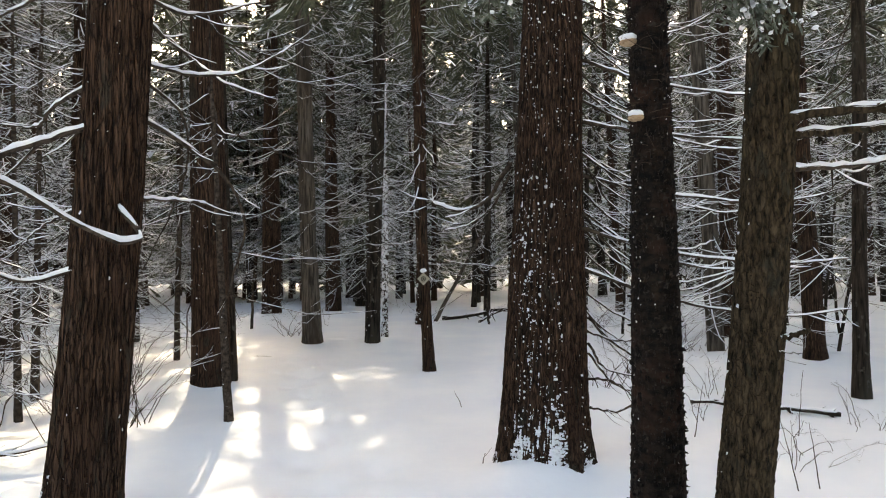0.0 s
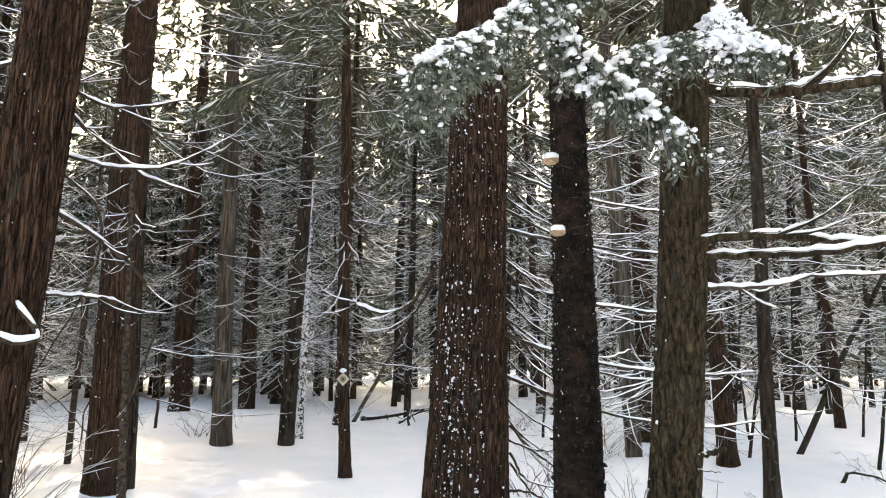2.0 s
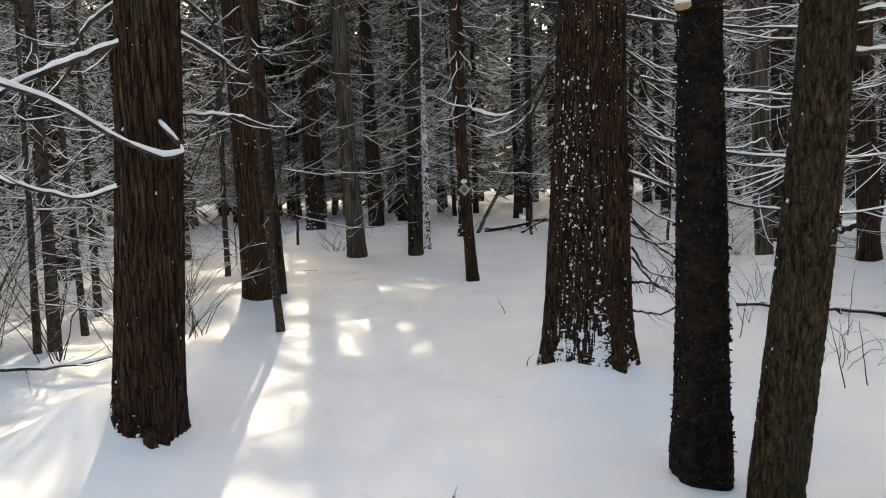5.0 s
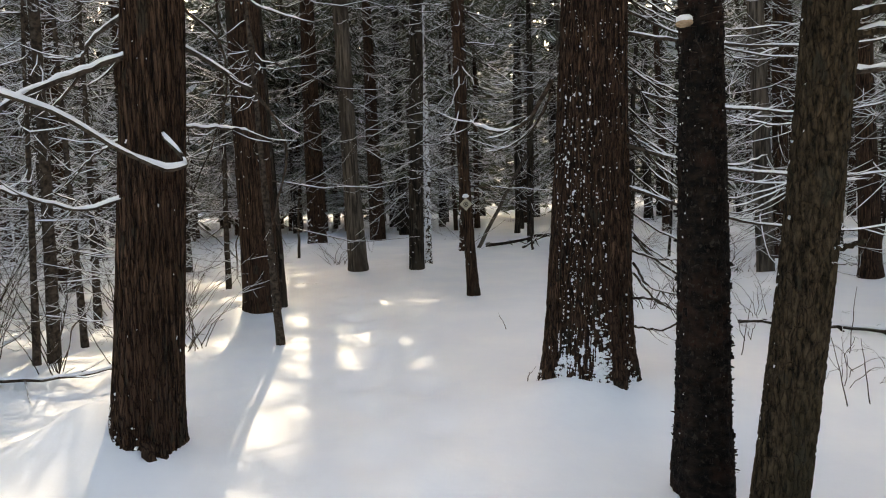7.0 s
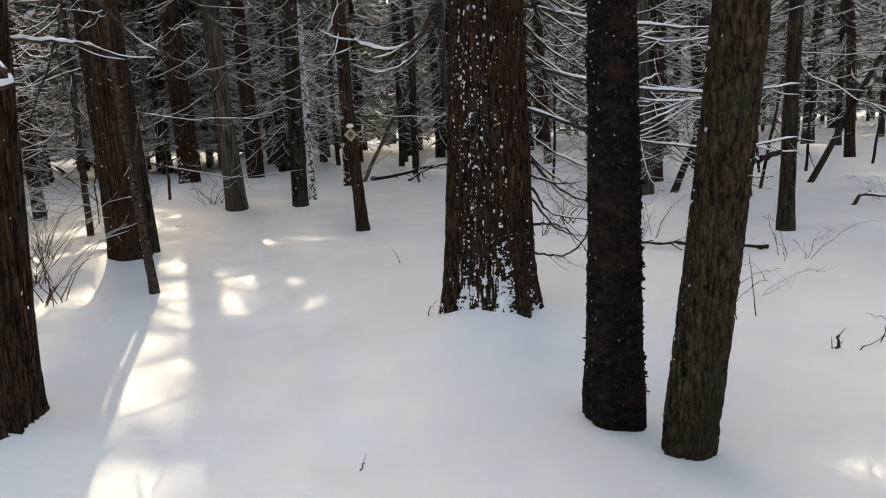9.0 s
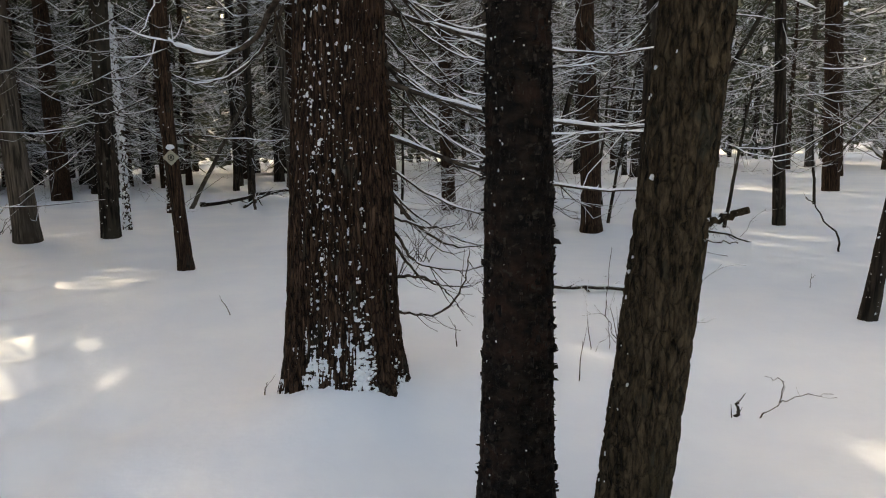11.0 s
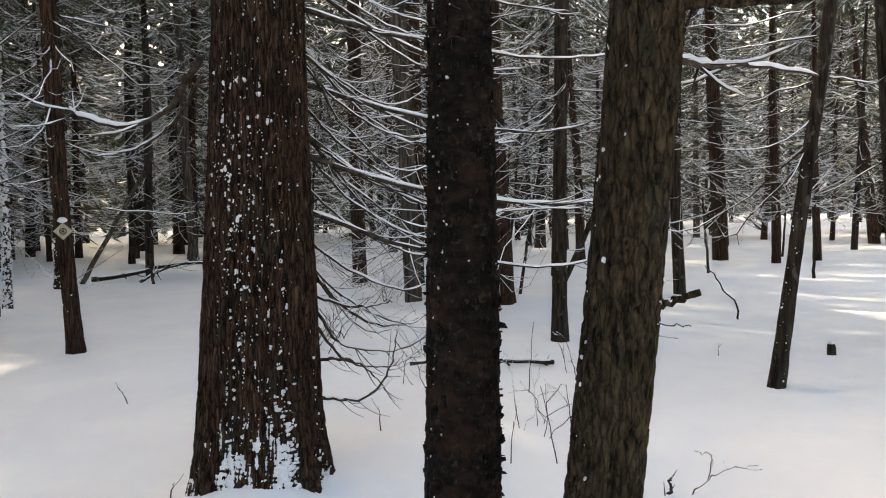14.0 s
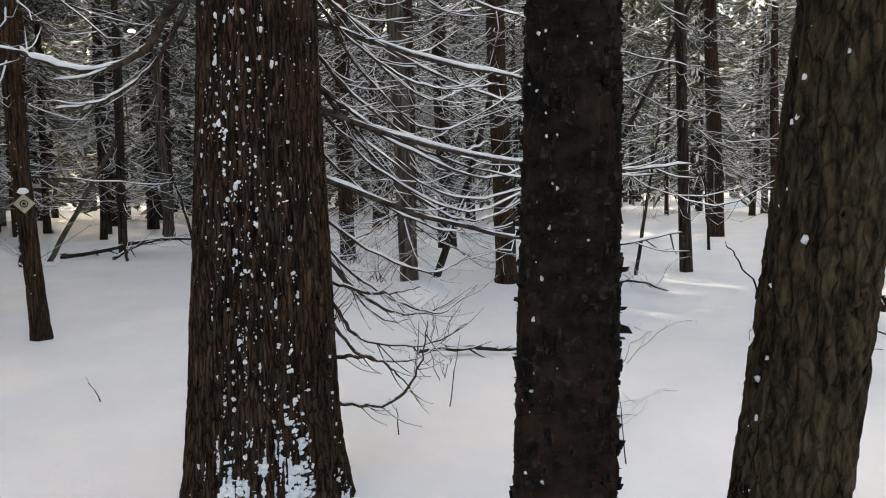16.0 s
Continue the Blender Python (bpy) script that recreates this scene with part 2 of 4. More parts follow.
def ground_z(x, y):
    z = 0.04 * noise.noise(Vector((x * 0.22, y * 0.22, 3.1))) + 0.022 * noise.noise(Vector((x * 0.75, y * 0.75, 7.7)))
    d = math.hypot(x, y - 4)
    if d > 28:
        z += min(1.0, (d - 28) / 20) * (0.35 * noise.noise(Vector((x * 0.06, y * 0.06, 1.3))) + 0.12 * noise.noise(Vector((x * 0.2, y * 0.2, 5))))
    if d < 30:
        for mx, my, h, r in MOUNDS:
            q = ((x - mx) ** 2 + (y - my) ** 2) / (r * r)
            if q < 9:
                z += h * math.exp(-q)
        for sx, sy in STEPS:
            q = ((x - sx) ** 2 / 0.018 + (y - sy) ** 2 / 0.035)
            if q < 12:
                z += -0.045 * math.exp(-q) + 0.010 * math.exp(-(math.sqrt(q) - 1.9) ** 2 * 2)
    return z


def axis_steps(lo, hi, step, reach):
    mid = list(np.arange(lo, hi, step))
    out, d = [], step
    a, b = mid[0], mid[-1]
    while b < reach:
        d *= 1.13
        a, b = a - d, b + d
        mid = [a] + mid + [b]
    return mid


def build_ground():
    xs, ys = axis_steps(-4.5, 5.0, 0.065, 600), axis_steps(0.8, 11.0, 0.065, 600)
    v = [(x, y, ground_z(x, y)) for y in ys for x in xs]
    w = len(xs)
    f = [(j * w + i, j * w + i + 1, (j + 1) * w + i + 1, (j + 1) * w + i) for j in range(len(ys) - 1) for i in range(w - 1)]
    b = Buf()
    b.add(v, f)
    g = new("ground", b.mesh("ground", [SNOW]))
    tagged(g, label="deep untrodden snow with soft drifts and faint old footprints", category="snow", kind="structure")


build_ground()


# ---- trees ----
class Trunk:
    """A trunk's centre line and radius, from its base on the snow: lean in metres per metre, bow in metres at height 2."""

    def __init__(self, x, y, lean, radii, height, flare=0.0, bow=(0, 0), wave=0.02, seed=1, roots=()):
        self.x, self.y, self.lean, self.radii, self.height = x, y, lean, radii, height
        self.flare, self.bow, self.wave, self.seed, self.roots = flare, bow, wave, seed, roots
        self.z0 = 0.0

    def centre(self, z):
        k = min(max(z, 0) / 2.0, 3)
        s = k * (2 - k) if k < 1 else 1.0
        w = self.wave * min(1, max(z, 0) / 1.5)
        return np.array((self.lean[0] * z + self.bow[0] * s + w * math.sin(z * 1.1 + self.seed), self.lean[1] * z + self.bow[1] * s + w * math.cos(z * 0.9 + self.seed * 2), z))

    def radius(self, z):
        zs, rs = zip(*self.radii)
        r = float(np.interp(z, zs, rs))
        if z > zs[-1]:
            r = rs[-1] * max(0.12, 1 - (z - zs[-1]) / (self.height - zs[-1] + 0.01))
        return r + self.flare * math.exp(-max(z, 0) / 0.16)

    def surface(self, z, az, out=0.0):
        r = self.radius(z) + out
        return self.centre(z) + np.array((math.cos(az) * r, math.sin(az) * r, 0))


def trunk_mesh(tr, sides, step, ridge, freq, upto=4.2, stretch=0.12, lobes=0.0):
    """The trunk with ridged bark up to where it can be seen, then coarser to its top."""
    zs = list(np.arange(-0.35, min(upto, tr.height), step)) + list(np.linspace(upto, tr.height, 10)) if tr.height > upto else list(np.arange(-0.35, tr.height, step))
    b = Buf()
    v = []
    for z in zs:
        c, r = tr.centre(z), tr.radius(z)
        for j in range(sides):
            a = 2 * math.pi * j / sides
            ca, sa = math.cos(a), math.sin(a)
            q = Vector((ca * r * freq, sa * r * freq, z * freq * stretch + tr.seed * 9))
            d = noise.noise(q) + 0.5 * noise.noise(q * 2.1)
            d = ridge * (0.6 - abs(d) * 1.6)
            l = lobes * math.exp(-max(z, 0) / 0.3) * math.cos(a * 5 + tr.seed) + 0.04 * r * noise.noise(Vector((ca, sa, z * 0.8 + tr.seed)))
            for ra, size in tr.roots:
                e = (a - ra + math.pi) % (2 * math.pi) - math.pi
                l += size * math.exp(-max(z, 0) / 0.32) * (math.exp(-(e / 0.16) ** 2) - 0.15 * math.exp(-((e + 0.34) / 0.13) ** 2))
            v.append((c[0] + ca * (r + d + l), c[1] + sa * (r + d + l), z))
    f = [(i * sides + j, i * sides + (j + 1) % sides, (i + 1) * sides + (j + 1) % sides, (i + 1) * sides + j) for i in range(len(zs) - 1) for j in range(sides)]
    f.append(tuple((len(zs) - 1) * sides + j for j in range(sides)))
    b.add(v, f)
    return b


def limb(bark, snow, ctrl, r0, r1, rnd, twigs=4, depth=0.012, seg=12, sides=6, jitter=0.012, twig_len=0.3, droop=0.1, tseg=5, fine=True):
    """One branch with side twigs, all with snow on top."""
    pts = curve(ctrl, seg)
    pts[1:-1] += np.array([[rnd.uniform(-1, 1) * jitter for _ in range(3)] for _ in range(seg - 1)])
    rad = np.linspace(r0, r1, seg + 1)
    tube(bark, pts, rad, sides)
    if depth:
        snow_strip(snow, pts, rad, depth, rnd, sides=5 if fine else 3, under=fine)
    for _ in range(twigs):
        i = rnd.randint(2, seg - 1)
        d = pts[min(i + 1, seg)] - pts[i - 1]
        d /= np.linalg.norm(d) + 1e-9
        side = np.cross(d, (0, 0, 1)) * rnd.choice((-1, 1))
        L = twig_len * rnd.uniform(0.4, 1.2)
        way = d * rnd.uniform(0.3, 1) + side * rnd.uniform(0.3, 1) + np.array((0, 0, rnd.uniform(-0.6, 0.3)))
        way /= np.linalg.norm(way)
        q = [pts[i], pts[i] + way * L * 0.5 - np.array((0, 0, droop * L * 0.3)), pts[i] + way * L + np.array((0, 0, droop * L))]
        tp = curve(q, tseg)
        tr = np.linspace(max(r1, r0 * 0.35), 0.0012, tseg + 1)
        tube(bark, tp, tr, 3)
        if depth:
            snow_strip(snow, tp, tr, depth * 0.5, rnd, sides=3, under=fine)


def add_branch(tree, ctrl, r0, r1, seed, twigs=5, depth=0.014, mat=None, **kw):
    """A branch of its own on a tree, with the snow on it as a sub-part; ctrl in world metres."""
    rnd = random.Random(seed)
    base = np.array(tree.location)
    bark, snow = Buf(), Buf()
    limb(bark, snow, np.asarray(ctrl) - base, r0, r1, rnd, twigs, depth, seg=22, jitter=0.005, **kw)
    ob = part("branch", bark, mat or TWIG, tree, "bare snow-lined branch")
    if depth:
        part("snow", snow, BRANCH_SNOW, ob, kind="stuff")
    return ob


# stretches of ground that the low sun reaches: from, to across its way, then near and far along y
SUNLIT = [(-0.01, 0.13, 3.2, 7.2), (-0.70, -0.40, 4.2, 5.7), (-1.25, -0.78, 3.2, 4.3), (0.55, 0.61, 5.5, 5.7), (0.84, 0.89, 4.3, 4.5), (0.86, 0.90, 5.1, 5.2),
          (0.58, 0.64, 8.4, 8.6), (0.82, 0.86, 9.7, 9.9), (3.15, 3.3, 10.4, 10.9), (3.7, 3.95, 11.8, 12.6), (4.5, 4.75, 12.9, 13.3),
          (10.5, 11.2, 7.2, 8.9), (13.9, 14.4, 9.0, 13.0), (21.0, 22.2, 12.0, 18.0)]


def across_sun(x, y):
    return 0.96 * x + 0.278 * y


def in_sun_lane(p, wide=0.06):
    """Whether something at p would shade one of the sunlit stretches."""
    k = p[2] / SUN_DIR[2]
    gx, gy = p[0] - SUN_DIR[0] * k, p[1] - SUN_DIR[1] * k
    u = across_sun(gx, gy)
    for a, b, c, d in SUNLIT:
        w = wide if b - a > 0.1 else min(wide, 0.05)
        if a - w < u < b + w and c - 2 * w < gy < d + 2 * w:
            return True
    return False


def bare_crown(tr, rnd, z_lo, z_hi, n, length, r, twigs=3, seg=6, sides=3, depth=0.007, az=None, fall=0.45, fine=False, tseg=3):
    """Many bare drooping branches with upturned tips round a trunk: bark and snow of each."""
    out = []
    foot = np.array((tr.x, tr.y, tr.z0))
    for _ in range(n):
        z = rnd.uniform(z_lo, z_hi)
        a = rnd.uniform(*az) if az else rnd.uniform(0, 2 * math.pi)
        L = length * rnd.uniform(0.4, 1.2)
        s = tr.surface(z, a, -0.01)
        d = np.array((math.cos(a), math.sin(a), 0))
        e = np.array((-math.sin(a), math.cos(a), 0)) * rnd.uniform(-0.45, 0.45)
        f = fall * rnd.uniform(0.1, 1.6)
        tipz = rnd.uniform(-0.1, 0.9) * f
        ctrl = [s, s + (d + e * 0.3) * L * 0.33 - np.array((0, 0, f * L * 0.45)), s + (d + e) * L * 0.68 - np.array((0, 0, f * L * 0.8)),
                s + (d + e * 1.7) * L - np.array((0, 0, f * L - tipz * L))]
        if in_sun_lane(foot + ctrl[1]) or in_sun_lane(foot + ctrl[3]):
            continue
        bark, snow = Buf(), Buf()
        limb(bark, snow, ctrl, r * rnd.uniform(0.6, 1.3), 0.002, rnd, twigs, depth, seg, sides, jitter=0.014 * L, twig_len=0.45 * L, droop=0.35, tseg=tseg, fine=fine)
        out.append((bark, snow))
    return out


def joined(bufs):
    b = Buf()
    for q in bufs:
        if q.n:
            b.add(np.vstack(q.v), q.f)
    return b


def spray(leaf, snow, c, way, L, rnd, blades=7, load=0.5, wide=1.0):
    """A drooping fan of needles with a little snow on it."""
    way = np.asarray(way, dtype=float)
    side = np.cross(way, (0, 0, 1))
    side /= np.linalg.norm(side) + 1e-9
    for k in range(blades):
        u = (k + 0.5) / blades
        root = c + way * L * 0.7 * u - np.array((0, 0, 0.25 * L * u * u))
        dirn = way * 0.7 + side * rnd.uniform(-1, 1) + np.array((0, 0, rnd.uniform(-0.9, 0.1)))
        dirn /= np.linalg.norm(dirn)
        l, w = L * rnd.uniform(0.35, 0.8), L * rnd.uniform(0.04, 0.09) * wide
        across = np.cross(dirn, (rnd.uniform(-1, 1), rnd.uniform(-1, 1), 1))
        across /= np.linalg.norm(across) + 1e-9
        h = rnd.uniform(0.3, 0.6)
        leaf.add([root, root + dirn * l * h + across * w, root + dirn * l, root + dirn * l * (h + 0.1) - across * w], [(0, 1, 2, 3)])
        if rnd.random() < load:
            p, up = root + dirn * l * 0.45, np.array((0, 0, w * 0.35 + 0.006))
            snow.add([p - dirn * l * 0.4 + up, p + across * w * 0.8 + up, p + dirn * l * 0.4 + up, p - across * w * 0.8 + up], [(0, 1, 2, 3)])


def leafy_crown(tr, rnd, z_lo, z_hi, n, length, blades=15, load=0.4, wide=0.5):
    """The green upper crown: drooping sprays on short branches."""
    leaf, snow, bark = Buf(), Buf(), Buf()
    for _ in range(n):
        u = rnd.random() ** 0.8
        z = z_lo + (z_hi - z_lo) * u
        a = rnd.uniform(0, 2 * math.pi)
        L = length * (1.15 - 0.85 * u) * rnd.uniform(0.6, 1.1)
        s = tr.surface(z, a, -0.01)
        d = np.array((math.cos(a), math.sin(a), 0.0))
        ctrl = [s, s + d * L * 0.5 - np.array((0, 0, 0.08 * L)), s + d * L - np.array((0, 0, 0.3 * L))]
        pts = curve(ctrl, 3)
        tube(bark, pts, np.linspace(0.016, 0.004, 4), 3)
        for k in range(4):
            p = pts[1] + (pts[3] - pts[1]) * rnd.random()
            if in_sun_lane(np.array((tr.x, tr.y, tr.z0)) + p, 0.16):
                continue
            # above 9 m, mostly out of view, blades are widened to block the sun
            spray(leaf, snow, p, d + np.array((rnd.uniform(-0.7, 0.7), rnd.uniform(-0.7, 0.7), -0.15)), 0.42 * L + 0.15, rnd, blades, load, wide * min(2.6, max(1.0, 1 + (z - 9) / 2)))
    return leaf, snow, bark


def flecks(tr, rnd, n, z_lo, z_hi, az, size, power=1.0, spread=0.8):
    """Bits of snow stuck in the bark, flat against it and taller than wide, more of them lower down."""
    b = Buf()
    for _ in range(n):
        z = z_lo + (z_hi - z_lo) * rnd.random() ** power
        a = rnd.gauss(az, spread)
        s = size * rnd.choice((0.35, 0.5, 0.7, 0.9, 1.3)) * rnd.uniform(0.8, 1.2)
        q = Buf()
        blob(q, (0, 0, 0), (s * 0.5, s * rnd.uniform(0.35, 0.75), s * rnd.uniform(0.4, 0.9)), rnd, rings=2, seg=6, rough=0.5)
        v = q.v[0]
        t = rnd.uniform(-0.9, 0.9)
        v[:, 1], v[:, 2] = v[:, 1] * math.cos(t) - v[:, 2] * math.sin(t), v[:, 1] * math.sin(t) + v[:, 2] * math.cos(t)
        c, sn = math.cos(a), math.sin(a)
        v = np.stack((v[:, 0] * c - v[:, 1] * sn, v[:, 0] * sn + v[:, 1] * c, v[:, 2]), axis=1)
        b.add(v + tr.surface(z, a, size * 0.08), q.f)
    return b


def plaster(tr, rnd, n, az, reach, height, size):
    """Snow packed against the foot of a trunk in broken clumps, thinning out upwards and to the sides."""
    b = Buf()
    while n > 0:
        a, z = az + rnd.uniform(-1.6, 1.6), rnd.uniform(-0.08, height * 1.9)
        n -= 1
        patch = noise.noise(Vector((a * 2.6, z * 5.0, tr.seed))) + 0.5 * noise.noise(Vector((a * 7.0, z * 14.0, tr.seed + 5)))
        edge = height * (0.25 + 0.75 * math.exp(-((a - az) / reach) ** 2)) * (1 + 0.9 * patch)
        if z > edge and rnd.random() > 0.35 * math.exp(-(z - edge) / (0.3 * height)):
            continue
        s = size * rnd.uniform(0.5, 1.35) * (1.15 if z < edge * 0.6 else 0.7)
        q = Buf()
        blob(q, (0, 0, 0), (s * 0.55, s * rnd.uniform(0.7, 1.3), s * rnd.uniform(0.4, 0.8)), rnd, rings=2, seg=6, rough=0.45)
        v = q.v[0]
        c, sn = math.cos(a), math.sin(a)
        v = np.stack((v[:, 0] * c - v[:, 1] * sn, v[:, 0] * sn + v[:, 1] * c, v[:, 2]), axis=1)
        b.add(v + tr.surface(z, a, size * 0.1), q.f)
    return b


def rooted(ctrl, tr):
    """The branch's control points, the first drawn back onto the trunk."""
    p = np.array(ctrl[0], dtype=float)
    c = tr.centre(p[2]) + np.array((tr.x, tr.y, tr.z0))
    d = p - c
    k = tr.radius(p[2]) * 0.85 / (math.hypot(d[0], d[1]) + 1e-6)
    return [tuple(c + d * min(1.0, k))] + [tuple(q) for q in ctrl[1:]]


def tree_thing(name, tr, label, category="tree", group=""):
    return thing(name, (tr.x, tr.y, tr.z0), label, category, group)


# -- the thick cedar with snow driven into its bark --
big = Trunk(0.557, 5.157, (0.0505, 0.125), [(0, 0.274), (0.5, 0.255), (1.0, 0.241), (1.6, 0.222), (2.1, 0.208), (4.2, 0.18)], 13, 0.05, wave=0.0, seed=2, roots=[(radians(302), 0.075), (radians(345), 0.02), (radians(215), 0.03)])
cedar = tree_thing("cedar_tree", big, "thick brown cedar with fibrous bark and snow driven into it")
part("trunk", trunk_mesh(big, 250, 0.035, 0.022, 64, 3.6, 0.045, 0.012), CEDAR, cedar)
rnd = random.Random(11)
part("fleck_snow", flecks(big, rnd, 3100, 0.1, 3.6, radians(220), 0.0078, 1.4, 0.75), BRANCH_SNOW, cedar, "white snow flecks in the bark", "stuff")
part("fleck_snow", flecks(big, rnd, 160, 0.1, 3.6, radians(310), 0.009, 1.0, 0.4), BRANCH_SNOW, cedar, "white snow flecks in the bark", "stuff")
part("fleck_snow", flecks(big, rnd, 900, 0.2, 1.9, radians(228), 0.0125, 2.2, 0.6), BRANCH_SNOW, cedar, "larger snow flecks low on the trunk", "stuff")
part("plastered_snow", plaster(big, rnd, 4200, radians(250), 0.75, 0.38, 0.0165), BRANCH_SNOW, cedar, "snow plastered on the foot of the trunk", "stuff")
for i, (z, a, L, drop, lift, r) in enumerate([
        (2.24, -12, 1.7, 0.20, 0.04, 0.020), (2.68, -5, 1.6, 0.3, 0.0, 0.018), (2.42, 8, 1.5, 0.35, 0.05, 0.014), (2.04, 2, 1.3, 0.42, 0.02, 0.012), (1.87, -10, 1.7, 0.22, 0.1, 0.018),
        (1.79, 10, 1.0, 0.42, 0.06, 0.011), (1.65, -2, 1.1, 0.40, 0.08, 0.012), (1.52, -22, 1.55, 0.25, 0.02, 0.020), (1.39, 5, 0.9, 0.38, 0.06, 0.009),
        (1.26, -18, 1.55, 0.30, 0.04, 0.018), (1.13, 8, 0.8, 0.30, 0.06, 0.009), (1.00, -5, 0.7, 0.32, 0.1, 0.008), (2.54, 25, 1.4, 0.4, 0.1, 0.012), (2.17, 28, 1.3, 0.5, 0.1, 0.010)]):
    a = radians(a)
    s = np.array((big.x, big.y, big.z0)) + big.surface(z, a, -0.02)
    d = np.array((math.cos(a), math.sin(a), 0))
    add_branch(cedar, [s, s + d * L * 0.3 - np.array((0, 0, drop * 0.6)), s + d * L * 0.7 - np.array((0, 0, drop)), s + d * L + np.array((0, 0.05, lift - drop))], r * 0.75, 0.003, 100 + i, 8, 0.009)
for i, ctrl in enumerate([
        [(0.87, 5.33, 0.84), (1.02, 5.25, 0.79), (1.11, 5.2, 0.79), (1.18, 5.1, 0.82)],
        [(0.86, 5.2, 0.37), (1.04, 5.1, 0.37), (1.17, 5.1, 0.50), (1.21, 5.1, 0.68)],
        [(0.88, 5.33, 0.76), (0.97, 5.2, 0.61), (1.25, 5.2, 0.56), (1.39, 5.1, 0.65)],
        [(0.86, 5.25, 0.54), (0.99, 5.2, 0.54), (1.10, 5.2, 0.47), (1.18, 5.18, 0.36)],
        [(0.90, 5.45, 0.92), (1.16, 5.5, 0.68), (1.40, 5.5, 0.63), (1.64, 5.5, 0.73)],
        [(0.90, 5.45, 0.68), (1.11, 5.6, 0.44), (1.40, 5.7, 0.36), (1.59, 5.7, 0.44)]]):
    add_branch(cedar, ctrl, 0.009, 0.002, 130 + i, 9, 0.004, twig_len=0.22)
rnd = random.Random(12)
for i in range(16):
    a, z, L = radians(rnd.uniform(-25, 45)), rnd.uniform(1.0, 3.3), rnd.uniform(0.7, 1.5)
    s = np.array((big.x, big.y, big.z0)) + big.surface(z, a, -0.02)
    d = np.array((math.cos(a), math.sin(a), 0))
    f = rnd.uniform(0.25, 0.6)
    add_branch(cedar, [s, s + d * L * 0.25 - np.array((0, 0, f * 0.6)), s + d * L * 0.6 - np.array((0, 0, f)), s + d * L + np.array((0, rnd.uniform(-0.1, 0.2), rnd.uniform(0.0, 0.2) - f))], 0.007, 0.002, 150 + i, 5, 0.007)
add_branch(cedar, [(0.39, 5.3, 1.96), (0.24, 5.45, 1.73), (0.07, 5.6, 1.67), (-0.12, 5.8, 1.73), (-0.18, 5.9, 1.79)], 0.016, 0.006, 140, 6, 0.016)
add_branch(cedar, [(0.39, 5.35, 1.88), (0.28, 5.5, 1.69), (0.12, 5.7, 1.58), (-0.07, 5.8, 1.54)], 0.01, 0.003, 141, 5, 0.008)

# -- the shaggy dark birch --
bir = Trunk(0.917, 3.832, (-0.019, -0.033), [(0, 0.128), (0.2, 0.112), (0.7, 0.101), (1.0, 0.097), (1.6, 0.086), (2.2, 0.075), (4, 0.062)], 10, 0.0, bow=(0.0224, 0.0), wave=0.0, seed=5)
birch = tree_thing("birch_tree", bir, "nearly black birch trunk with shaggy peeling curls of bark")
part("trunk", trunk_mesh(bir, 110, 0.02, 0.015, 44, 3.2, 0.8, 0.008), BIRCH, birch)
rnd = random.Random(5)
curls = Buf()
for _ in range(3300):
    z, a = rnd.uniform(0.0, 3.2) , rnd.uniform(0, 2 * math.pi)
    if z > 2.0 and rnd.random() < 0.5:
        continue
    c = bir.surface(z, a, -0.002)
    o, s = np.array((math.cos(a), math.sin(a), 0)), np.array((-math.sin(a), math.cos(a), 0))
    w, h, lift = rnd.uniform(0.005, 0.02), rnd.uniform(0.006, 0.02), rnd.uniform(0.004, 0.016) * (1.5 if rnd.random() < 0.15 else 1)
    up = np.array((0, 0, rnd.uniform(-0.6, 1)))
    sk = s * rnd.choice((-1, 1))
    p0, p1 = c - up * h, c + up * h
    m0, m1 = p0 + sk * w + o * lift * 0.45, p1 + sk * w + o * lift * 0.6
    tipw = rnd.uniform(0.5, 1.0)
    e1 = p1 + sk * w * rnd.uniform(0.5, 1.3) + o * lift * rnd.uniform(0.7, 1.5)
    e0 = e1 + (p0 + sk * w * 0.9 + o * lift - e1) * tipw
    t = o * 0.0025 + sk * 0.001
    pts = [p0, p1, m0, m1, e0, e1, p0 - t, p1 - t, m0 - t, m1 - t, e0 - t, e1 - t]
    curls.add(pts, [(0, 1, 3, 2), (2, 3, 5, 4), (6, 8, 9, 7), (8, 10, 11, 9), (4, 5, 11, 10), (1, 7, 9, 3), (3, 9, 11, 5), (0, 2, 8, 6), (2, 4, 10, 8)])
part("bark_curl", curls, FLAKE, birch, "dark peeling bark curls", "stuff", False)
part("fleck_snow", flecks(bir, rnd, 260, 0.05, 3.3, radians(190), 0.0065, 1.0, 0.6), BRANCH_SNOW, birch, "white snow flecks in the bark", "stuff")
part("fleck_snow", flecks(bir, rnd, 120, 0.05, 3.0, radians(340), 0.006, 1.0, 0.5), BRANCH_SNOW, birch, "white snow flecks in the bark", "stuff")
whiskers = Buf()
for _ in range(150):
    z, a = rnd.uniform(1.7, 3.2), rnd.uniform(0, 2 * math.pi)
    c = bir.surface(z, a, -0.004)
    o = np.array((math.cos(a), math.sin(a), 0))
    s = np.array((-math.sin(a), math.cos(a), 0)) * rnd.choice((-1, 1))
    L = rnd.uniform(0.05, 0.14)
    tube(whiskers, curve([c, c + o * L * 0.3 + s * L * 0.4, c + o * L * 0.45 + s * L + np.array((0, 0, rnd.uniform(-0.06, 0.04)))], 4), np.linspace(0.0022, 0.0008, 5), 3)
part("wiry_growth", whiskers, TWIG, birch, "wiry dead twigs wrapped round the trunk", "stuff")


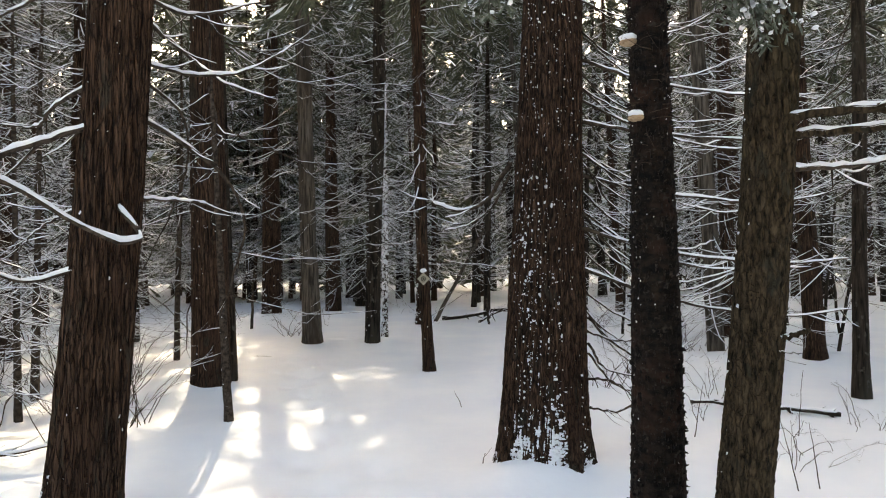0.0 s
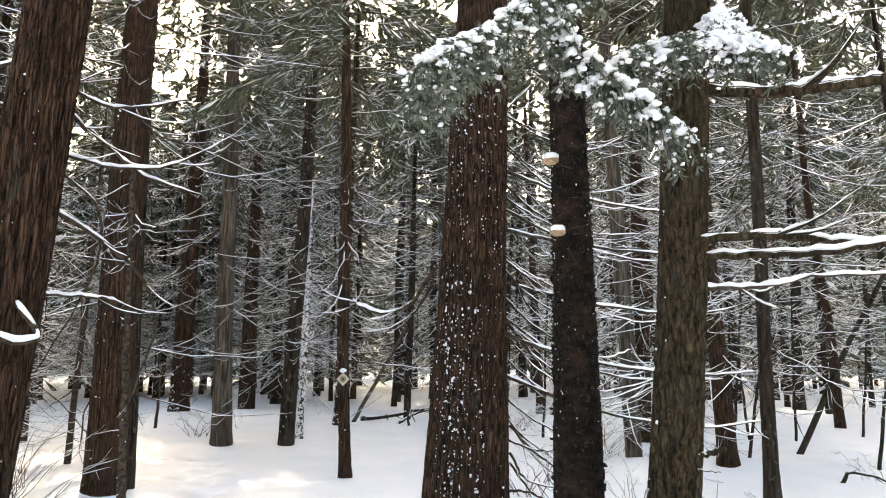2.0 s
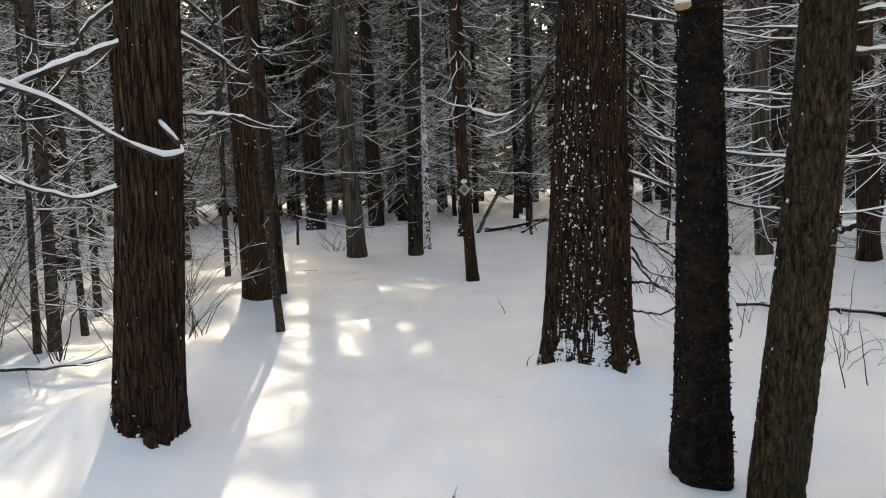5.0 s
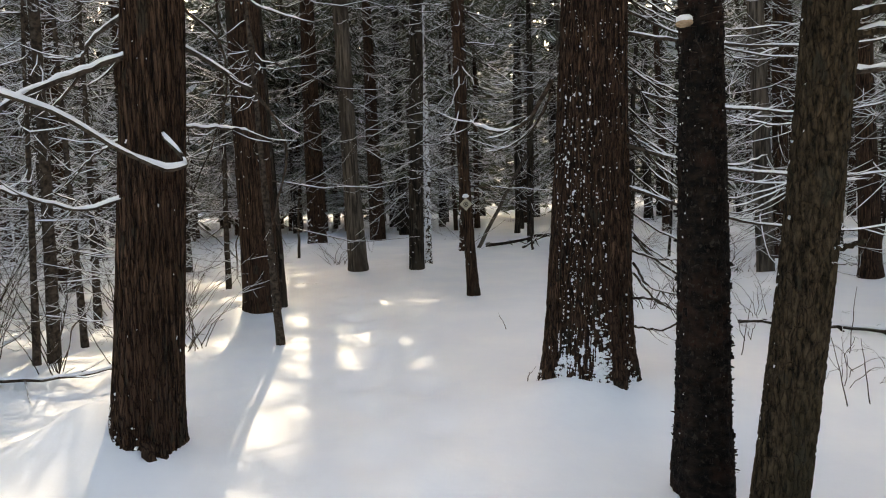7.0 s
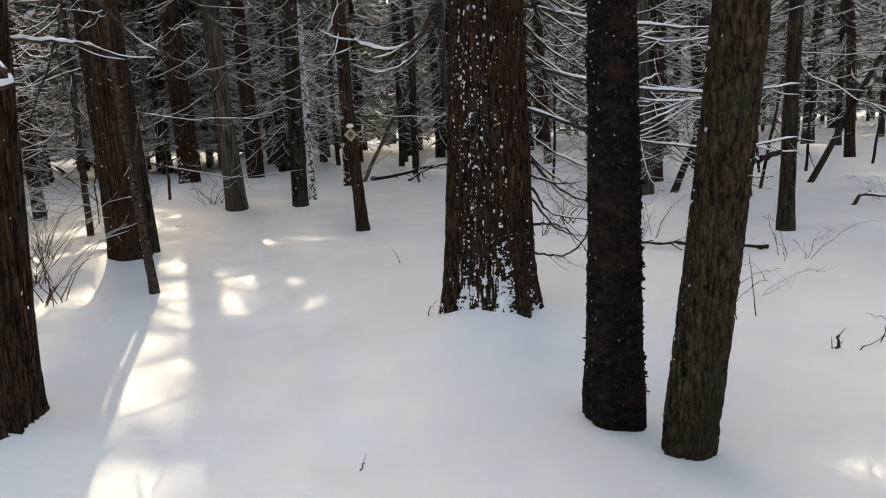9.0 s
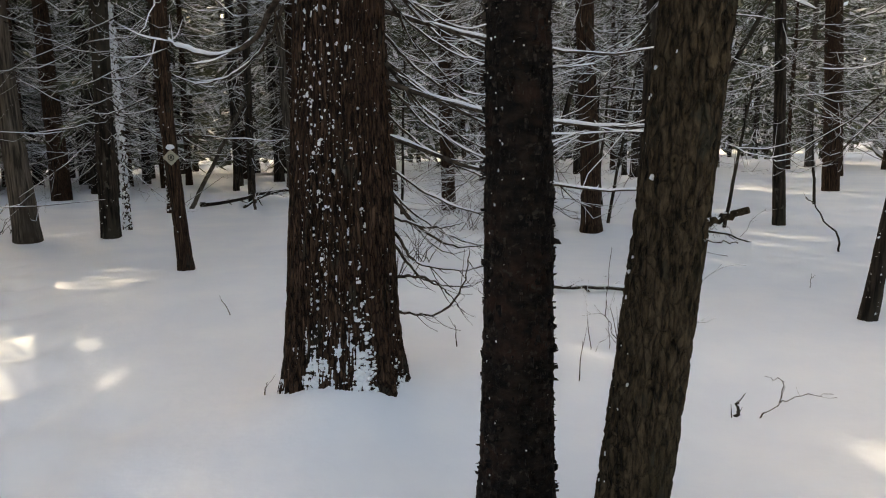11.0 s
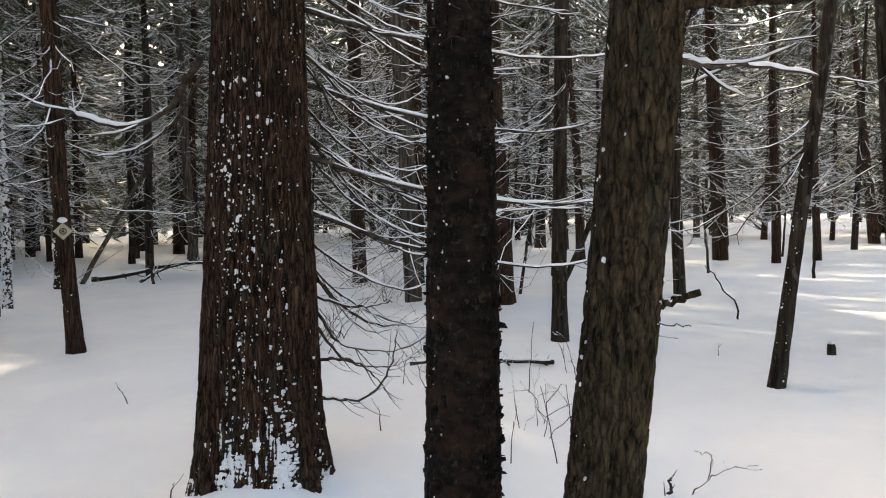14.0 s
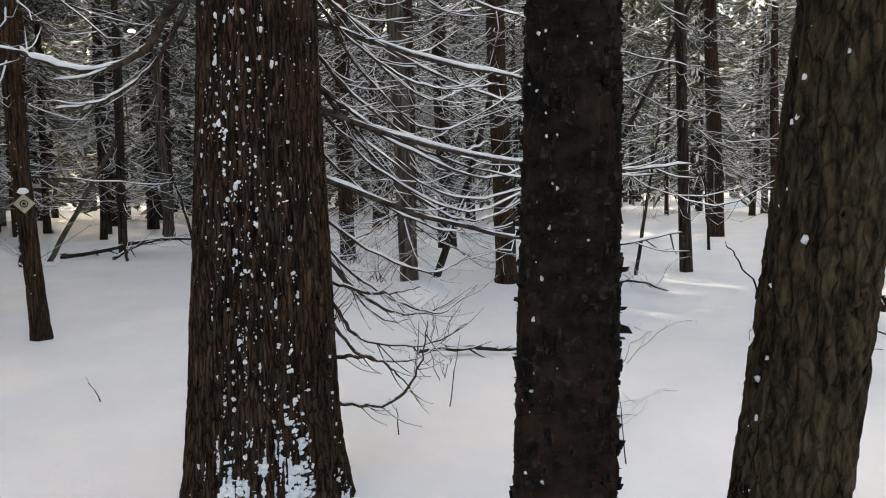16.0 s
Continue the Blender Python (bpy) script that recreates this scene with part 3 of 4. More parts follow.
def bracket(tree, tr, z, az, size):
    """A bracket fungus with a cap of snow."""
    rnd = random.Random(int(z * 100))
    c = tr.surface(z, az, size * 0.35)
    b, s = Buf(), Buf()
    blob(b, c, (size, size * 0.8, size * 0.42), rnd, rings=5, seg=14, rough=0.06)
    blob(s, c + np.array((0, 0, size * 0.42)), (size * 1.02, size * 0.82, size * 0.48), rnd, rings=4, seg=12, rough=0.1)
    f = part("bracket_fungus", b, FUNGUS, tree, "pale tan bracket fungus")
    part("snow", s, BRANCH_SNOW, f)


bracket(birch, bir, 1.90, radians(218), 0.038)
bracket(birch, bir, 2.23, radians(195), 0.042)

# -- the leaning olive-brown trunk --
lean_tr = Trunk(1.111, 3.509, (0.0418, -0.061), [(0, 0.099), (0.6, 0.0945), (1.1, 0.091), (1.9, 0.0855), (3, 0.08)], 11, 0.0, bow=(0.062, 0.0), wave=0.0, seed=8)
rt = tree_thing("cedar_tree", lean_tr, "leaning olive-brown trunk with plated bark beside the birch")
part("trunk", trunk_mesh(lean_tr, 130, 0.018, 0.014, 50, 3.4, 0.42, 0.004), OLIVE, rt)
rnd = random.Random(8)
part("fleck_snow", flecks(lean_tr, rnd, 90, 0.0, 2.4, radians(175), 0.007, 1.6, 0.3), BRANCH_SNOW, rt, "white snow flecks in the bark", "stuff")
for i, (ctrl, r0, r1, dep, tw) in enumerate([
        ([(1.40, 3.4, 2.44), (1.62, 3.3, 2.41), (1.82, 3.25, 2.42), (2.01, 3.2, 2.44)], 0.026, 0.024, 0.022, 1),
        ([(1.27, 3.32, 1.81), (1.49, 3.25, 1.82), (1.65, 3.25, 1.81), (1.79, 3.2, 1.79), (2.07, 3.08, 1.75)], 0.018, 0.012, 0.015, 3),
        ([(1.30, 3.36, 1.75), (1.48, 3.2, 1.74), (1.59, 3.0, 1.72), (1.76, 2.9, 1.75), (1.94, 2.85, 1.81)], 0.017, 0.008, 0.012, 4),
        ([(1.35, 3.42, 1.63), (1.70, 3.6, 1.67), (2.05, 3.8, 1.74), (2.69, 4.0, 1.78)], 0.012, 0.005, 0.014, 6),
        ([(1.40, 3.45, 2.87), (1.64, 3.5, 2.94), (1.92, 3.6, 2.99)], 0.014, 0.006, 0.014, 4),
        ([(1.20, 3.42, 0.98), (1.26, 3.37, 1.0), (1.33, 3.31, 1.035)], 0.014, 0.009, 0.004, 0),
        ([(1.20, 3.42, 0.96), (1.25, 3.38, 0.955), (1.31, 3.32, 0.95)], 0.003, 0.0015, 0.001, 1)]):
    add_branch(rt, rooted(ctrl, lean_tr), r0, r1, 200 + i, tw, dep, OLIVE if i in (0, 1, 2, 5) else None)


def hemlock_bough(tree, ctrl, seed, n, hang, load):
    """A needled bough bowed under lumps of snow."""
    rnd = random.Random(seed)
    base = np.array(tree.location)
    bark, leaf, snow = Buf(), Buf(), Buf()
    pts = curve(np.asarray(ctrl) - base, 14)
    tube(bark, pts, np.linspace(0.010, 0.003, 15), 5)
    for _ in range(n):
        i = rnd.randint(2, 13)
        p = pts[i] + (pts[i + 1] - pts[i]) * rnd.random()
        d = pts[i + 1] - pts[i]
        d /= np.linalg.norm(d)
        side = np.cross(d, (0, 0, 1)) * rnd.choice((-1, 1))
        L = hang * rnd.uniform(0.4, 1.1)
        way = d * rnd.uniform(0.1, 0.9) + side * rnd.uniform(0.2, 1) + np.array((0, 0, -rnd.uniform(0.1, 0.7) - (0.7 if rnd.random() < 0.3 else 0)))
        way /= np.linalg.norm(way)
        tw = curve([p, p + way * L * 0.5 + np.array((0, 0, 0.02)), p + way * L - np.array((0, 0, 0.25 * L))], 8)
        tube(bark, tw, np.linspace(0.003, 0.001, 9), 3)
        for q, nx in zip(tw[1:], np.gradient(tw, axis=0)[1:]):
            nx = nx / (np.linalg.norm(nx) + 1e-9)
            sd = np.cross(nx, (0.1, 0.1, 1))
            sd /= np.linalg.norm(sd) + 1e-9
            for k in range(14):
                dirn = nx * rnd.uniform(0.2, 0.9) + sd * rnd.choice((-1, 1)) * rnd.uniform(0.5, 1) + np.array((0, 0, rnd.uniform(-0.7, 0.2)))
                dirn /= np.linalg.norm(dirn)
                ln, w = rnd.uniform(0.015, 0.036), rnd.uniform(0.0018, 0.0032)
                ac = np.cross(dirn, (rnd.uniform(-1, 1), rnd.uniform(-1, 1), 1))
                ac /= np.linalg.norm(ac) + 1e-9
                leaf.add([q - ac * w, q + dirn * ln - ac * w * 0.6, q + dirn * ln + ac * w * 0.6, q + ac * w], [(0, 1, 2, 3)])
        for q, nx in zip(tw[1:], np.gradient(tw, axis=0)[1:]):
            if rnd.random() < 0.5:
                k = rnd.uniform(0.5, 1.2)
                blob(snow, q + np.array((rnd.uniform(-0.014, 0.014), rnd.uniform(-0.014, 0.014), 0.004)), (0.008 * k, 0.008 * k, 0.0055 * k), rnd, rings=2, seg=5, rough=0.4)
    for p in pts[2:]:
        for _ in range(46):
            a, d = rnd.uniform(0, 2 * math.pi), abs(rnd.gauss(0, 0.055))
            k = rnd.uniform(0.5, 1.3) * (1.0 - 4.0 * min(d, 0.15))
            blob(snow, p + np.array((math.cos(a) * d, math.sin(a) * d, 0.012 - 0.75 * d + rnd.uniform(-0.008, 0.008))), (0.019 * k, 0.019 * k, 0.0115 * k), rnd, rings=3, seg=7, rough=0.35)
    bough = part("bough", bark, TWIG, tree, "needled bough bent under fresh snow")
    part("needles", leaf, FROSTED, bough, kind="stuff")
    part("snow", snow, BRANCH_SNOW, bough, kind="stuff")


hemlock_bough(rt, [(1.34, 3.35, 2.97), (0.99, 3.0, 2.82), (0.69, 2.75, 2.62), (0.53, 2.7, 2.45), (0.40, 2.65, 2.30), (0.29, 2.6, 2.22), (0.21, 2.57, 2.16)], 31, 230, 0.19, 0.6)
hemlock_bough(rt, [(1.34, 3.35, 2.93), (0.94, 2.9, 2.72), (0.58, 2.72, 2.44), (0.63, 2.75, 2.31), (0.76, 2.75, 2.20), (0.96, 2.75, 2.04)], 32, 150, 0.13, 0.55)
hemlock_bough(rt, [(1.37, 3.30, 2.79), (1.32, 3.1, 2.59), (1.21, 2.9, 2.43), (1.01, 2.85, 2.37), (0.83, 2.8, 2.29)], 33, 120, 0.13, 0.6)
hemlock_bough(rt, [(1.37, 3.30, 2.79), (1.27, 3.05, 2.55), (1.18, 2.9, 2.43), (1.24, 2.85, 2.39), (1.29, 2.8, 2.35)], 34, 60, 0.11, 0.7)

# -- the cedar with the hooked branch --
lt = Trunk(-1.728, 3.926, (0.0725, 0.0), [(0, 0.165), (0.5, 0.154), (1.5, 0.143), (2.2, 0.135), (3.2, 0.128)], 12, 0.035, bow=(0.0436, 0), wave=0.0, seed=3, roots=[(radians(318), 0.06), (radians(270), 0.02)])
left = tree_thing("cedar_tree", lt, "brown cedar with a hooked snow-laden branch beside the trail")
part("trunk", trunk_mesh(lt, 200, 0.035, 0.018, 64, 3.6, 0.045, 0.012), CEDAR, left)
rnd = random.Random(3)
part("plastered_snow", plaster(lt, rnd, 1500, radians(225), 0.5, 0.20, 0.015), BRANCH_SNOW, left, "snow plastered on the foot of the trunk", "stuff")
part("fleck_snow", flecks(lt, rnd, 60, 0.3, 3.0, radians(270), 0.009, 1.5, 0.8), BRANCH_SNOW, left, "white snow flecks in the bark", "stuff")
for i, (ctrl, r0, r1, dep, tw) in enumerate([
        ([(-1.56, 3.9, 1.99), (-1.57, 3.84, 1.96), (-1.74, 3.75, 1.88), (-1.88, 3.55, 1.76), (-1.92, 3.3, 1.62)], 0.017, 0.012, 0.016, 3),
        ([(-1.52, 3.9, 1.59), (-1.45, 3.82, 1.56), (-1.34, 3.76, 1.45), (-1.32, 3.7, 1.42), (-1.37, 3.64, 1.41), (-1.50, 3.5, 1.50), (-1.59, 3.3, 1.61), (-1.70, 3.1, 1.68), (-1.89, 2.9, 1.74)], 0.014, 0.008, 0.017, 0),
        ([(-1.61, 3.9, 1.35), (-1.62, 3.83, 1.31), (-1.82, 3.75, 1.25), (-1.92, 3.6, 1.29), (-2.03, 3.45, 1.35), (-2.23, 3.2, 1.41)], 0.011, 0.006, 0.012, 2),
        ([(-1.57, 4.30, 2.08), (-1.41, 4.5, 1.95), (-1.27, 4.7, 1.78), (-1.22, 4.8, 1.52), (-1.33, 4.9, 1.23), (-1.43, 5.0, 1.01)], 0.014, 0.004, 0.014, 5),
        ([(-1.57, 4.30, 2.65), (-1.40, 4.5, 2.70), (-1.11, 4.8, 2.87)], 0.012, 0.005, 0.012, 5),
        ([(-1.57, 4.30, 2.32), (-1.44, 4.5, 2.37), (-1.19, 4.7, 2.43), (-0.94, 5.0, 2.69)], 0.012, 0.004, 0.014, 5),
        ([(-1.57, 4.35, 2.57), (-1.48, 4.6, 2.51), (-1.40, 5.0, 2.45), (-1.15, 5.4, 2.42)], 0.012, 0.004, 0.014, 5),
        ([(-1.54, 4.30, 2.28), (-1.47, 4.5, 2.15), (-1.43, 4.5, 1.92), (-1.55, 4.6, 1.66), (-1.75, 4.6, 1.27)], 0.009, 0.003, 0.008, 4),
        ([(-1.92, 4.3, 2.23), (-2.18, 4.5, 2.21), (-2.35, 4.6, 2.12), (-2.64, 4.7, 2.16)], 0.014, 0.004, 0.014, 5),
        ([(-1.94, 4.3, 1.64), (-2.25, 4.5, 1.54), (-2.54, 4.7, 1.40)], 0.008, 0.003, 0.010, 5),
        ([(-1.57, 4.35, 1.64), (-1.40, 4.5, 1.66), (-1.31, 4.6, 1.63)], 0.010, 0.003, 0.010, 3),
        ([(-1.95, 4.3, 2.77), (-2.34, 4.4, 2.72), (-2.82, 4.4, 2.53)], 0.012, 0.003, 0.012, 6)]):
    add_branch(left, rooted(ctrl, lt), r0, r1, 300 + i, tw, dep)
bark, snow = Buf(), Buf()
for i in range(1):
    a = radians(308)
    s = lt.surface(0.02, a, 0.0)
    limb(bark, snow, [s + np.array((0, 0, 0.12)), s + np.array((0.05 * math.cos(a), 0.06 * math.sin(a), 0.03)), s + np.array((0.12 * math.cos(a), 0.10 * math.sin(a), -0.05))], 0.045 - 0.01 * i, 0.012, rnd, 1, 0.004, 6, 5, twig_len=0.1)
part("root", bark, CEDAR, left, "exposed root at the foot", "stuff")


def plain_tree(name, tr, mat, label, seed, sides=28, step=0.08, ridge=0.008, freq=26, crown=(0.8, 6.5, 50, 1.1, 0.008), green=(4.5, 0.8, 70, 1.3), fleck=None, az=None, group="", twigs=4, fall=0.45, split=False):
    """A tree of the middle distance: trunk, bare branches, green top, each with its snow."""
    rnd = random.Random(seed)
    ob = tree_thing(name, tr, label, group=group)
    part("trunk", trunk_mesh(tr, sides, step, ridge, freq, 5.0, 0.12, 0.006), mat, ob)
    if crown:
        limbs = bare_crown(tr, rnd, *crown[:2], crown[2], crown[3], crown[4], twigs=twigs, seg=7, sides=4, depth=0.0065, az=az, fall=fall)
        if split:
            for bark, snow in limbs:
                part("snow", snow, BRANCH_SNOW, part("branch", bark, TWIG, ob), kind="stuff")
        else:
            br = part("branchwork", joined([q[0] for q in limbs]), TWIG, ob, "tangle of bare branches", "stuff")
            part("snow", joined([q[1] for q in limbs]), BRANCH_SNOW, br, kind="stuff")
    if green:
        leaf, snow, bark = leafy_crown(tr, rnd, green[0], tr.height * 0.99, green[2], green[3])
        cr = part("crown", leaf, NEEDLE, ob, "dark green snow-dusted crown", "stuff")
        part("limbwork", bark, TWIG, cr, kind="stuff")
        part("snow", snow, BRANCH_SNOW, cr, kind="stuff")
    if fleck:
        part("fleck_snow", flecks(tr, rnd, *fleck), BRANCH_SNOW, ob, "white snow flecks in the bark", "stuff")
    return ob


W = radians(200)
MIDDLE = [
    # x, y, lean, radii, height, material, label, crown, flecks
    (-2.68, 8.05, (-0.004, 0.0), [(0, 0.215), (0.3, 0.20), (1.5, 0.187), (3.4, 0.174), (5, 0.16)], 13, CEDAR, "dark twin-stemmed cedar, the thicker stem", (1.0, 7.3, 45, 1.3, 0.010), (90, 0.1, 4, W, 0.014)),
    (-2.52, 8.20, (-0.03, 0.004), [(0, 0.075), (1.5, 0.07), (3.6, 0.065)], 11, DARKBARK, "dark twin-stemmed cedar, the thinner stem", (1.0, 6.8, 35, 1.2, 0.008), (50, 0.1, 4, W, 0.012)),
    (-2.43, 11.68, (-0.023, 0.0), [(0, 0.185), (0.25, 0.155), (1.6, 0.125), (5.3, 0.118)], 13, GREYBARK, "pale grey trunk with a flared foot", (1.6, 7.8, 40, 1.3, 0.009), None),
    (-1.47, 11.68, (0.034, 0.01), [(0, 0.13), (0.2, 0.12), (1.5, 0.11), (5.3, 0.096)], 12, DARKBARK, "straight dark trunk with white flecks", (1.2, 7.8, 54, 1.1, 0.008), (110, 0.1, 6, W, 0.014)),
    (-0.91, 14.50, (0.022, 0.0), [(0, 0.12), (0.3, 0.09), (4.4, 0.09)], 12, CEDAR, "dark cedar with snow at its foot", (1.5, 7.8, 54, 1.3, 0.009), (70, 0.0, 0.9, W, 0.03)),
    (3.42, 10.22, (-0.022, 0.038), [(0, 0.11), (0.2, 0.108), (2.7, 0.105), (5, 0.09)], 12, GREYBARK, "slim brown cedar with drooping dead branches", (0.6, 7.3, 81, 1.3, 0.009), None),
    (4.39, 12.40, (0.008, 0.003), [(0, 0.12), (0.2, 0.11), (3.0, 0.115), (5, 0.10)], 12, CEDAR, "brown cedar standing close behind another", (0.8, 7.3, 81, 1.3, 0.009), None),
    (4.47, 9.68, (-0.028, 0.017), [(0, 0.155), (0.2, 0.125), (1.6, 0.112), (5, 0.10)], 12, CEDAR, "reddish-brown cedar with a bare lower trunk", (1.2, 7.3, 67, 1.3, 0.009), None),
    (3.76, 13.50, (-0.003, 0.0), [(0, 0.13), (0.3, 0.12), (4.2, 0.108)], 12, CEDAR, "straight brown cedar trunk", (0.8, 7.3, 74, 1.3, 0.009), None),
    (3.89, 7.62, (0.034, 0.033), [(0, 0.085), (0.3, 0.072), (1.3, 0.064), (5, 0.06)], 10, DARKBARK, "slim straight dark trunk", (1.3, 6.8, 48, 1.2, 0.007), None),
    (6.72, 5.98, (-0.030, 0.053), [(0, 0.165), (1.9, 0.15), (3.4, 0.14)], 11, DARKBARK, "dark smooth trunk at the edge of a clearing", (1.6, 7.3, 48, 1.4, 0.009), None),
    (7.27, 9.50, (-0.03, 0.03), [(0, 0.085), (2, 0.07), (4, 0.06)], 9, DARKBARK, "slim dark trunk at the edge of a clearing", (1.0, 6.8, 54, 1.2, 0.007), None),
    (12.00, 13.15, (-0.029, 0.033), [(0, 0.17), (2.8, 0.15)], 12, CEDAR, "brown trunk beyond the clearing", (1.0, 7.8, 67, 1.4, 0.009), None),
    (12.17, 11.85, (-0.015, 0.019), [(0, 0.09), (2.4, 0.078)], 9, CEDAR, "thin trunk beyond the clearing", (1.2, 6.8, 54, 1.2, 0.007), None),
    (13.35, 11.80, (-0.016, 0.022), [(0, 0.085), (1.4, 0.07)], 9, CEDAR, "thin trunk beyond the clearing", (1.2, 6.8, 54, 1.2, 0.007), None),
    (17.22, 13.60, (0.018, -0.028), [(0, 0.08), (1.9, 0.07)], 9, DARKBARK, "thin trunk beyond the clearing", (1.2, 6.8, 54, 1.2, 0.007), None),
    (19.90, 14.80, (-0.052, 0.082), [(0, 0.16), (2.1, 0.12)], 11, CEDAR, "leaning trunk beyond the clearing", (1.2, 6.8, 54, 1.2, 0.007), None),
    (16.29, 17.00, (-0.035, 0.039), [(0, 0.14), (3.6, 0.12)], 12, CEDAR, "brown trunk beyond the clearing", (1.2, 6.8, 54, 1.2, 0.007), None),
    (-4.32, 15.85, (0.008, 0.0), [(0, 0.25), (0.4, 0.215), (2.3, 0.196), (6, 0.14)], 14, CEDAR, "broad dark cedar on a low snowy rise", (1.0, 8.8, 67, 1.5, 0.011), (90, 0.0, 1.2, W, 0.03)),
    (-3.83, 20.30, (-0.006, 0.003), [(0, 0.23), (3.3, 0.18)], 13, CEDAR, "broad dark cedar in the thicket", (1.0, 8.8, 67, 1.5, 0.011), None),
    (-4.70, 27.90, (0.026, 0.005), [(0, 0.18), (4, 0.16)], 13, DARKBARK, "far dark straight trunk", (1.0, 8.8, 54, 1.5, 0.011), None),
    (-2.67, 27.20, (0.03, 0.003), [(0, 0.14), (3, 0.13)], 12, DARKBARK, "far dark straight trunk", (1.0, 8.8, 54, 1.5, 0.011), None),
    (0.49, 17.15, (0.02, 0.0), [(0, 0.08), (3.4, 0.075)], 10, DARKBARK, "slim dark trunk behind fallen branches", (1.0, 7.8, 67, 1.4, 0.008), None),
    (0.33, 23.50, (0.018, 0.0), [(0, 0.10), (2.5, 0.085)], 11, DARKBARK, "far dark straight trunk", (1.0, 7.8, 54, 1.4, 0.008), None),
    (-3.47, 5.70, (0.022, 0.011), [(0, 0.05), (1.4, 0.039), (2.8, 0.036)], 7, TWIG, "thin bare stem in the brush", (0.4, 5, 46, 0.9, 0.006), None),
    (-3.51, 5.55, (0.034, 0.026), [(0, 0.028), (1.1, 0.02)], 4, TWIG, "thin bare stem in the brush", (0.4, 3.6, 34, 0.8, 0.005), None),
    (-4.23, 7.45, (0.015, 0.011), [(0, 0.04), (1.6, 0.027)], 6, TWIG, "thin bare stem in the brush", (0.3, 5.8, 62, 1.0, 0.006), None),
    (-4.46, 5.70, (0.03, 0.01), [(0, 0.035), (2, 0.025)], 5.5, TWIG, "thin bare stem in the brush", (0.2, 5, 70, 1.0, 0.005), None),
    (-5.09, 8.00, (-0.03, 0.01), [(0, 0.045), (2, 0.03)], 6, TWIG, "thin bare stem in the brush", (0.2, 5.5, 80, 1.1, 0.006), None),
    (-4.04, 10.30, (0.02, 0.01), [(0, 0.04), (2, 0.03)], 6, TWIG, "thin bare stem in the brush", (0.3, 5.5, 70, 1.1, 0.006), None),
    (-5.51, 10.90, (0.0, 0.01), [(0, 0.05), (2, 0.04)], 7, TWIG, "thin bare stem in the brush", (0.2, 6.5, 80, 1.2, 0.006), None),
    (-6.43, 7.60, (0.0, 0.01), [(0, 0.05), (2, 0.04)], 7, TWIG, "thin bare stem in the brush", (0.2, 6.5, 80, 1.2, 0.006), None),
    (-3.82, 6.60, (-0.02, 0.01), [(0, 0.03), (2, 0.02)], 5, TWIG, "thin bare stem in the brush", (0.2, 4.5, 60, 0.9, 0.005), None),
    (-4.81, 9.20, (0.0, 0.01), [(0, 0.10), (3, 0.08)], 9, CEDAR, "brown cedar with a mesh of dead branches", (0.6, 6.8, 94, 1.3, 0.008), None),
    (-5.44, 6.60, (0.01, 0.01), [(0, 0.09), (3, 0.08)], 9, CEDAR, "brown cedar with a mesh of dead branches", (0.5, 6.8, 94, 1.3, 0.008), None),
    (-6.67, 10.50, (0.01, 0.0), [(0, 0.13), (3, 0.11)], 11, CEDAR, "brown cedar with a mesh of dead branches", (0.5, 7.8, 94, 1.5, 0.009), None),
    (-5.81, 12.60, (-0.01, 0.0), [(0, 0.10), (3, 0.085)], 11, DARKBARK, "dark slim cedar with a mesh of dead branches", (0.6, 7.8, 94, 1.4, 0.009), None),
]
for i, (x, y, ln, rr, hgt, mat, label, crown, fl) in enumerate(MIDDLE):
    tr = Trunk(x, y, ln, rr, hgt, 0.0, wave=0.012, seed=20 + i)
    small = rr[0][1] < 0.06
    if 7 < y < 15 and not small:
        crown = (crown[0], crown[1], int(crown[2] * 1.2), crown[3] * 1.3, crown[4])
    # crowns on the sun's side are thickened to shade the ground by the trail
    plain_tree("sapling" if small else "cedar_tree", tr, mat, label, 400 + i, sides=14 if small else 28, crown=crown,
               green=None if small else (6.0 + (i % 3) * 0.5, 0, 84 if 13 < y < 23 and x < 1 else 56, 1.6), fleck=fl, group="trees of the wood", split=math.hypot(x, y - 1) < 13.5)

# -- the trail-marker tree --
sg = Trunk(-0.40, 9.12, (-0.02, 0.0), [(0, 0.074), (0.5, 0.066), (2, 0.07), (4.5, 0.06)], 9, 0.01, bow=(-0.03, 0), wave=0.012, seed=60)
sign_tree = plain_tree("cedar_tree", sg, CEDAR, "slim brown trunk that carries a trail marker", 460, crown=(1.3, 6, 46, 1.1, 0.008), fleck=(50, 0.3, 4.5, W, 0.012), green=(4.8, 0, 50, 1.2), split=True)


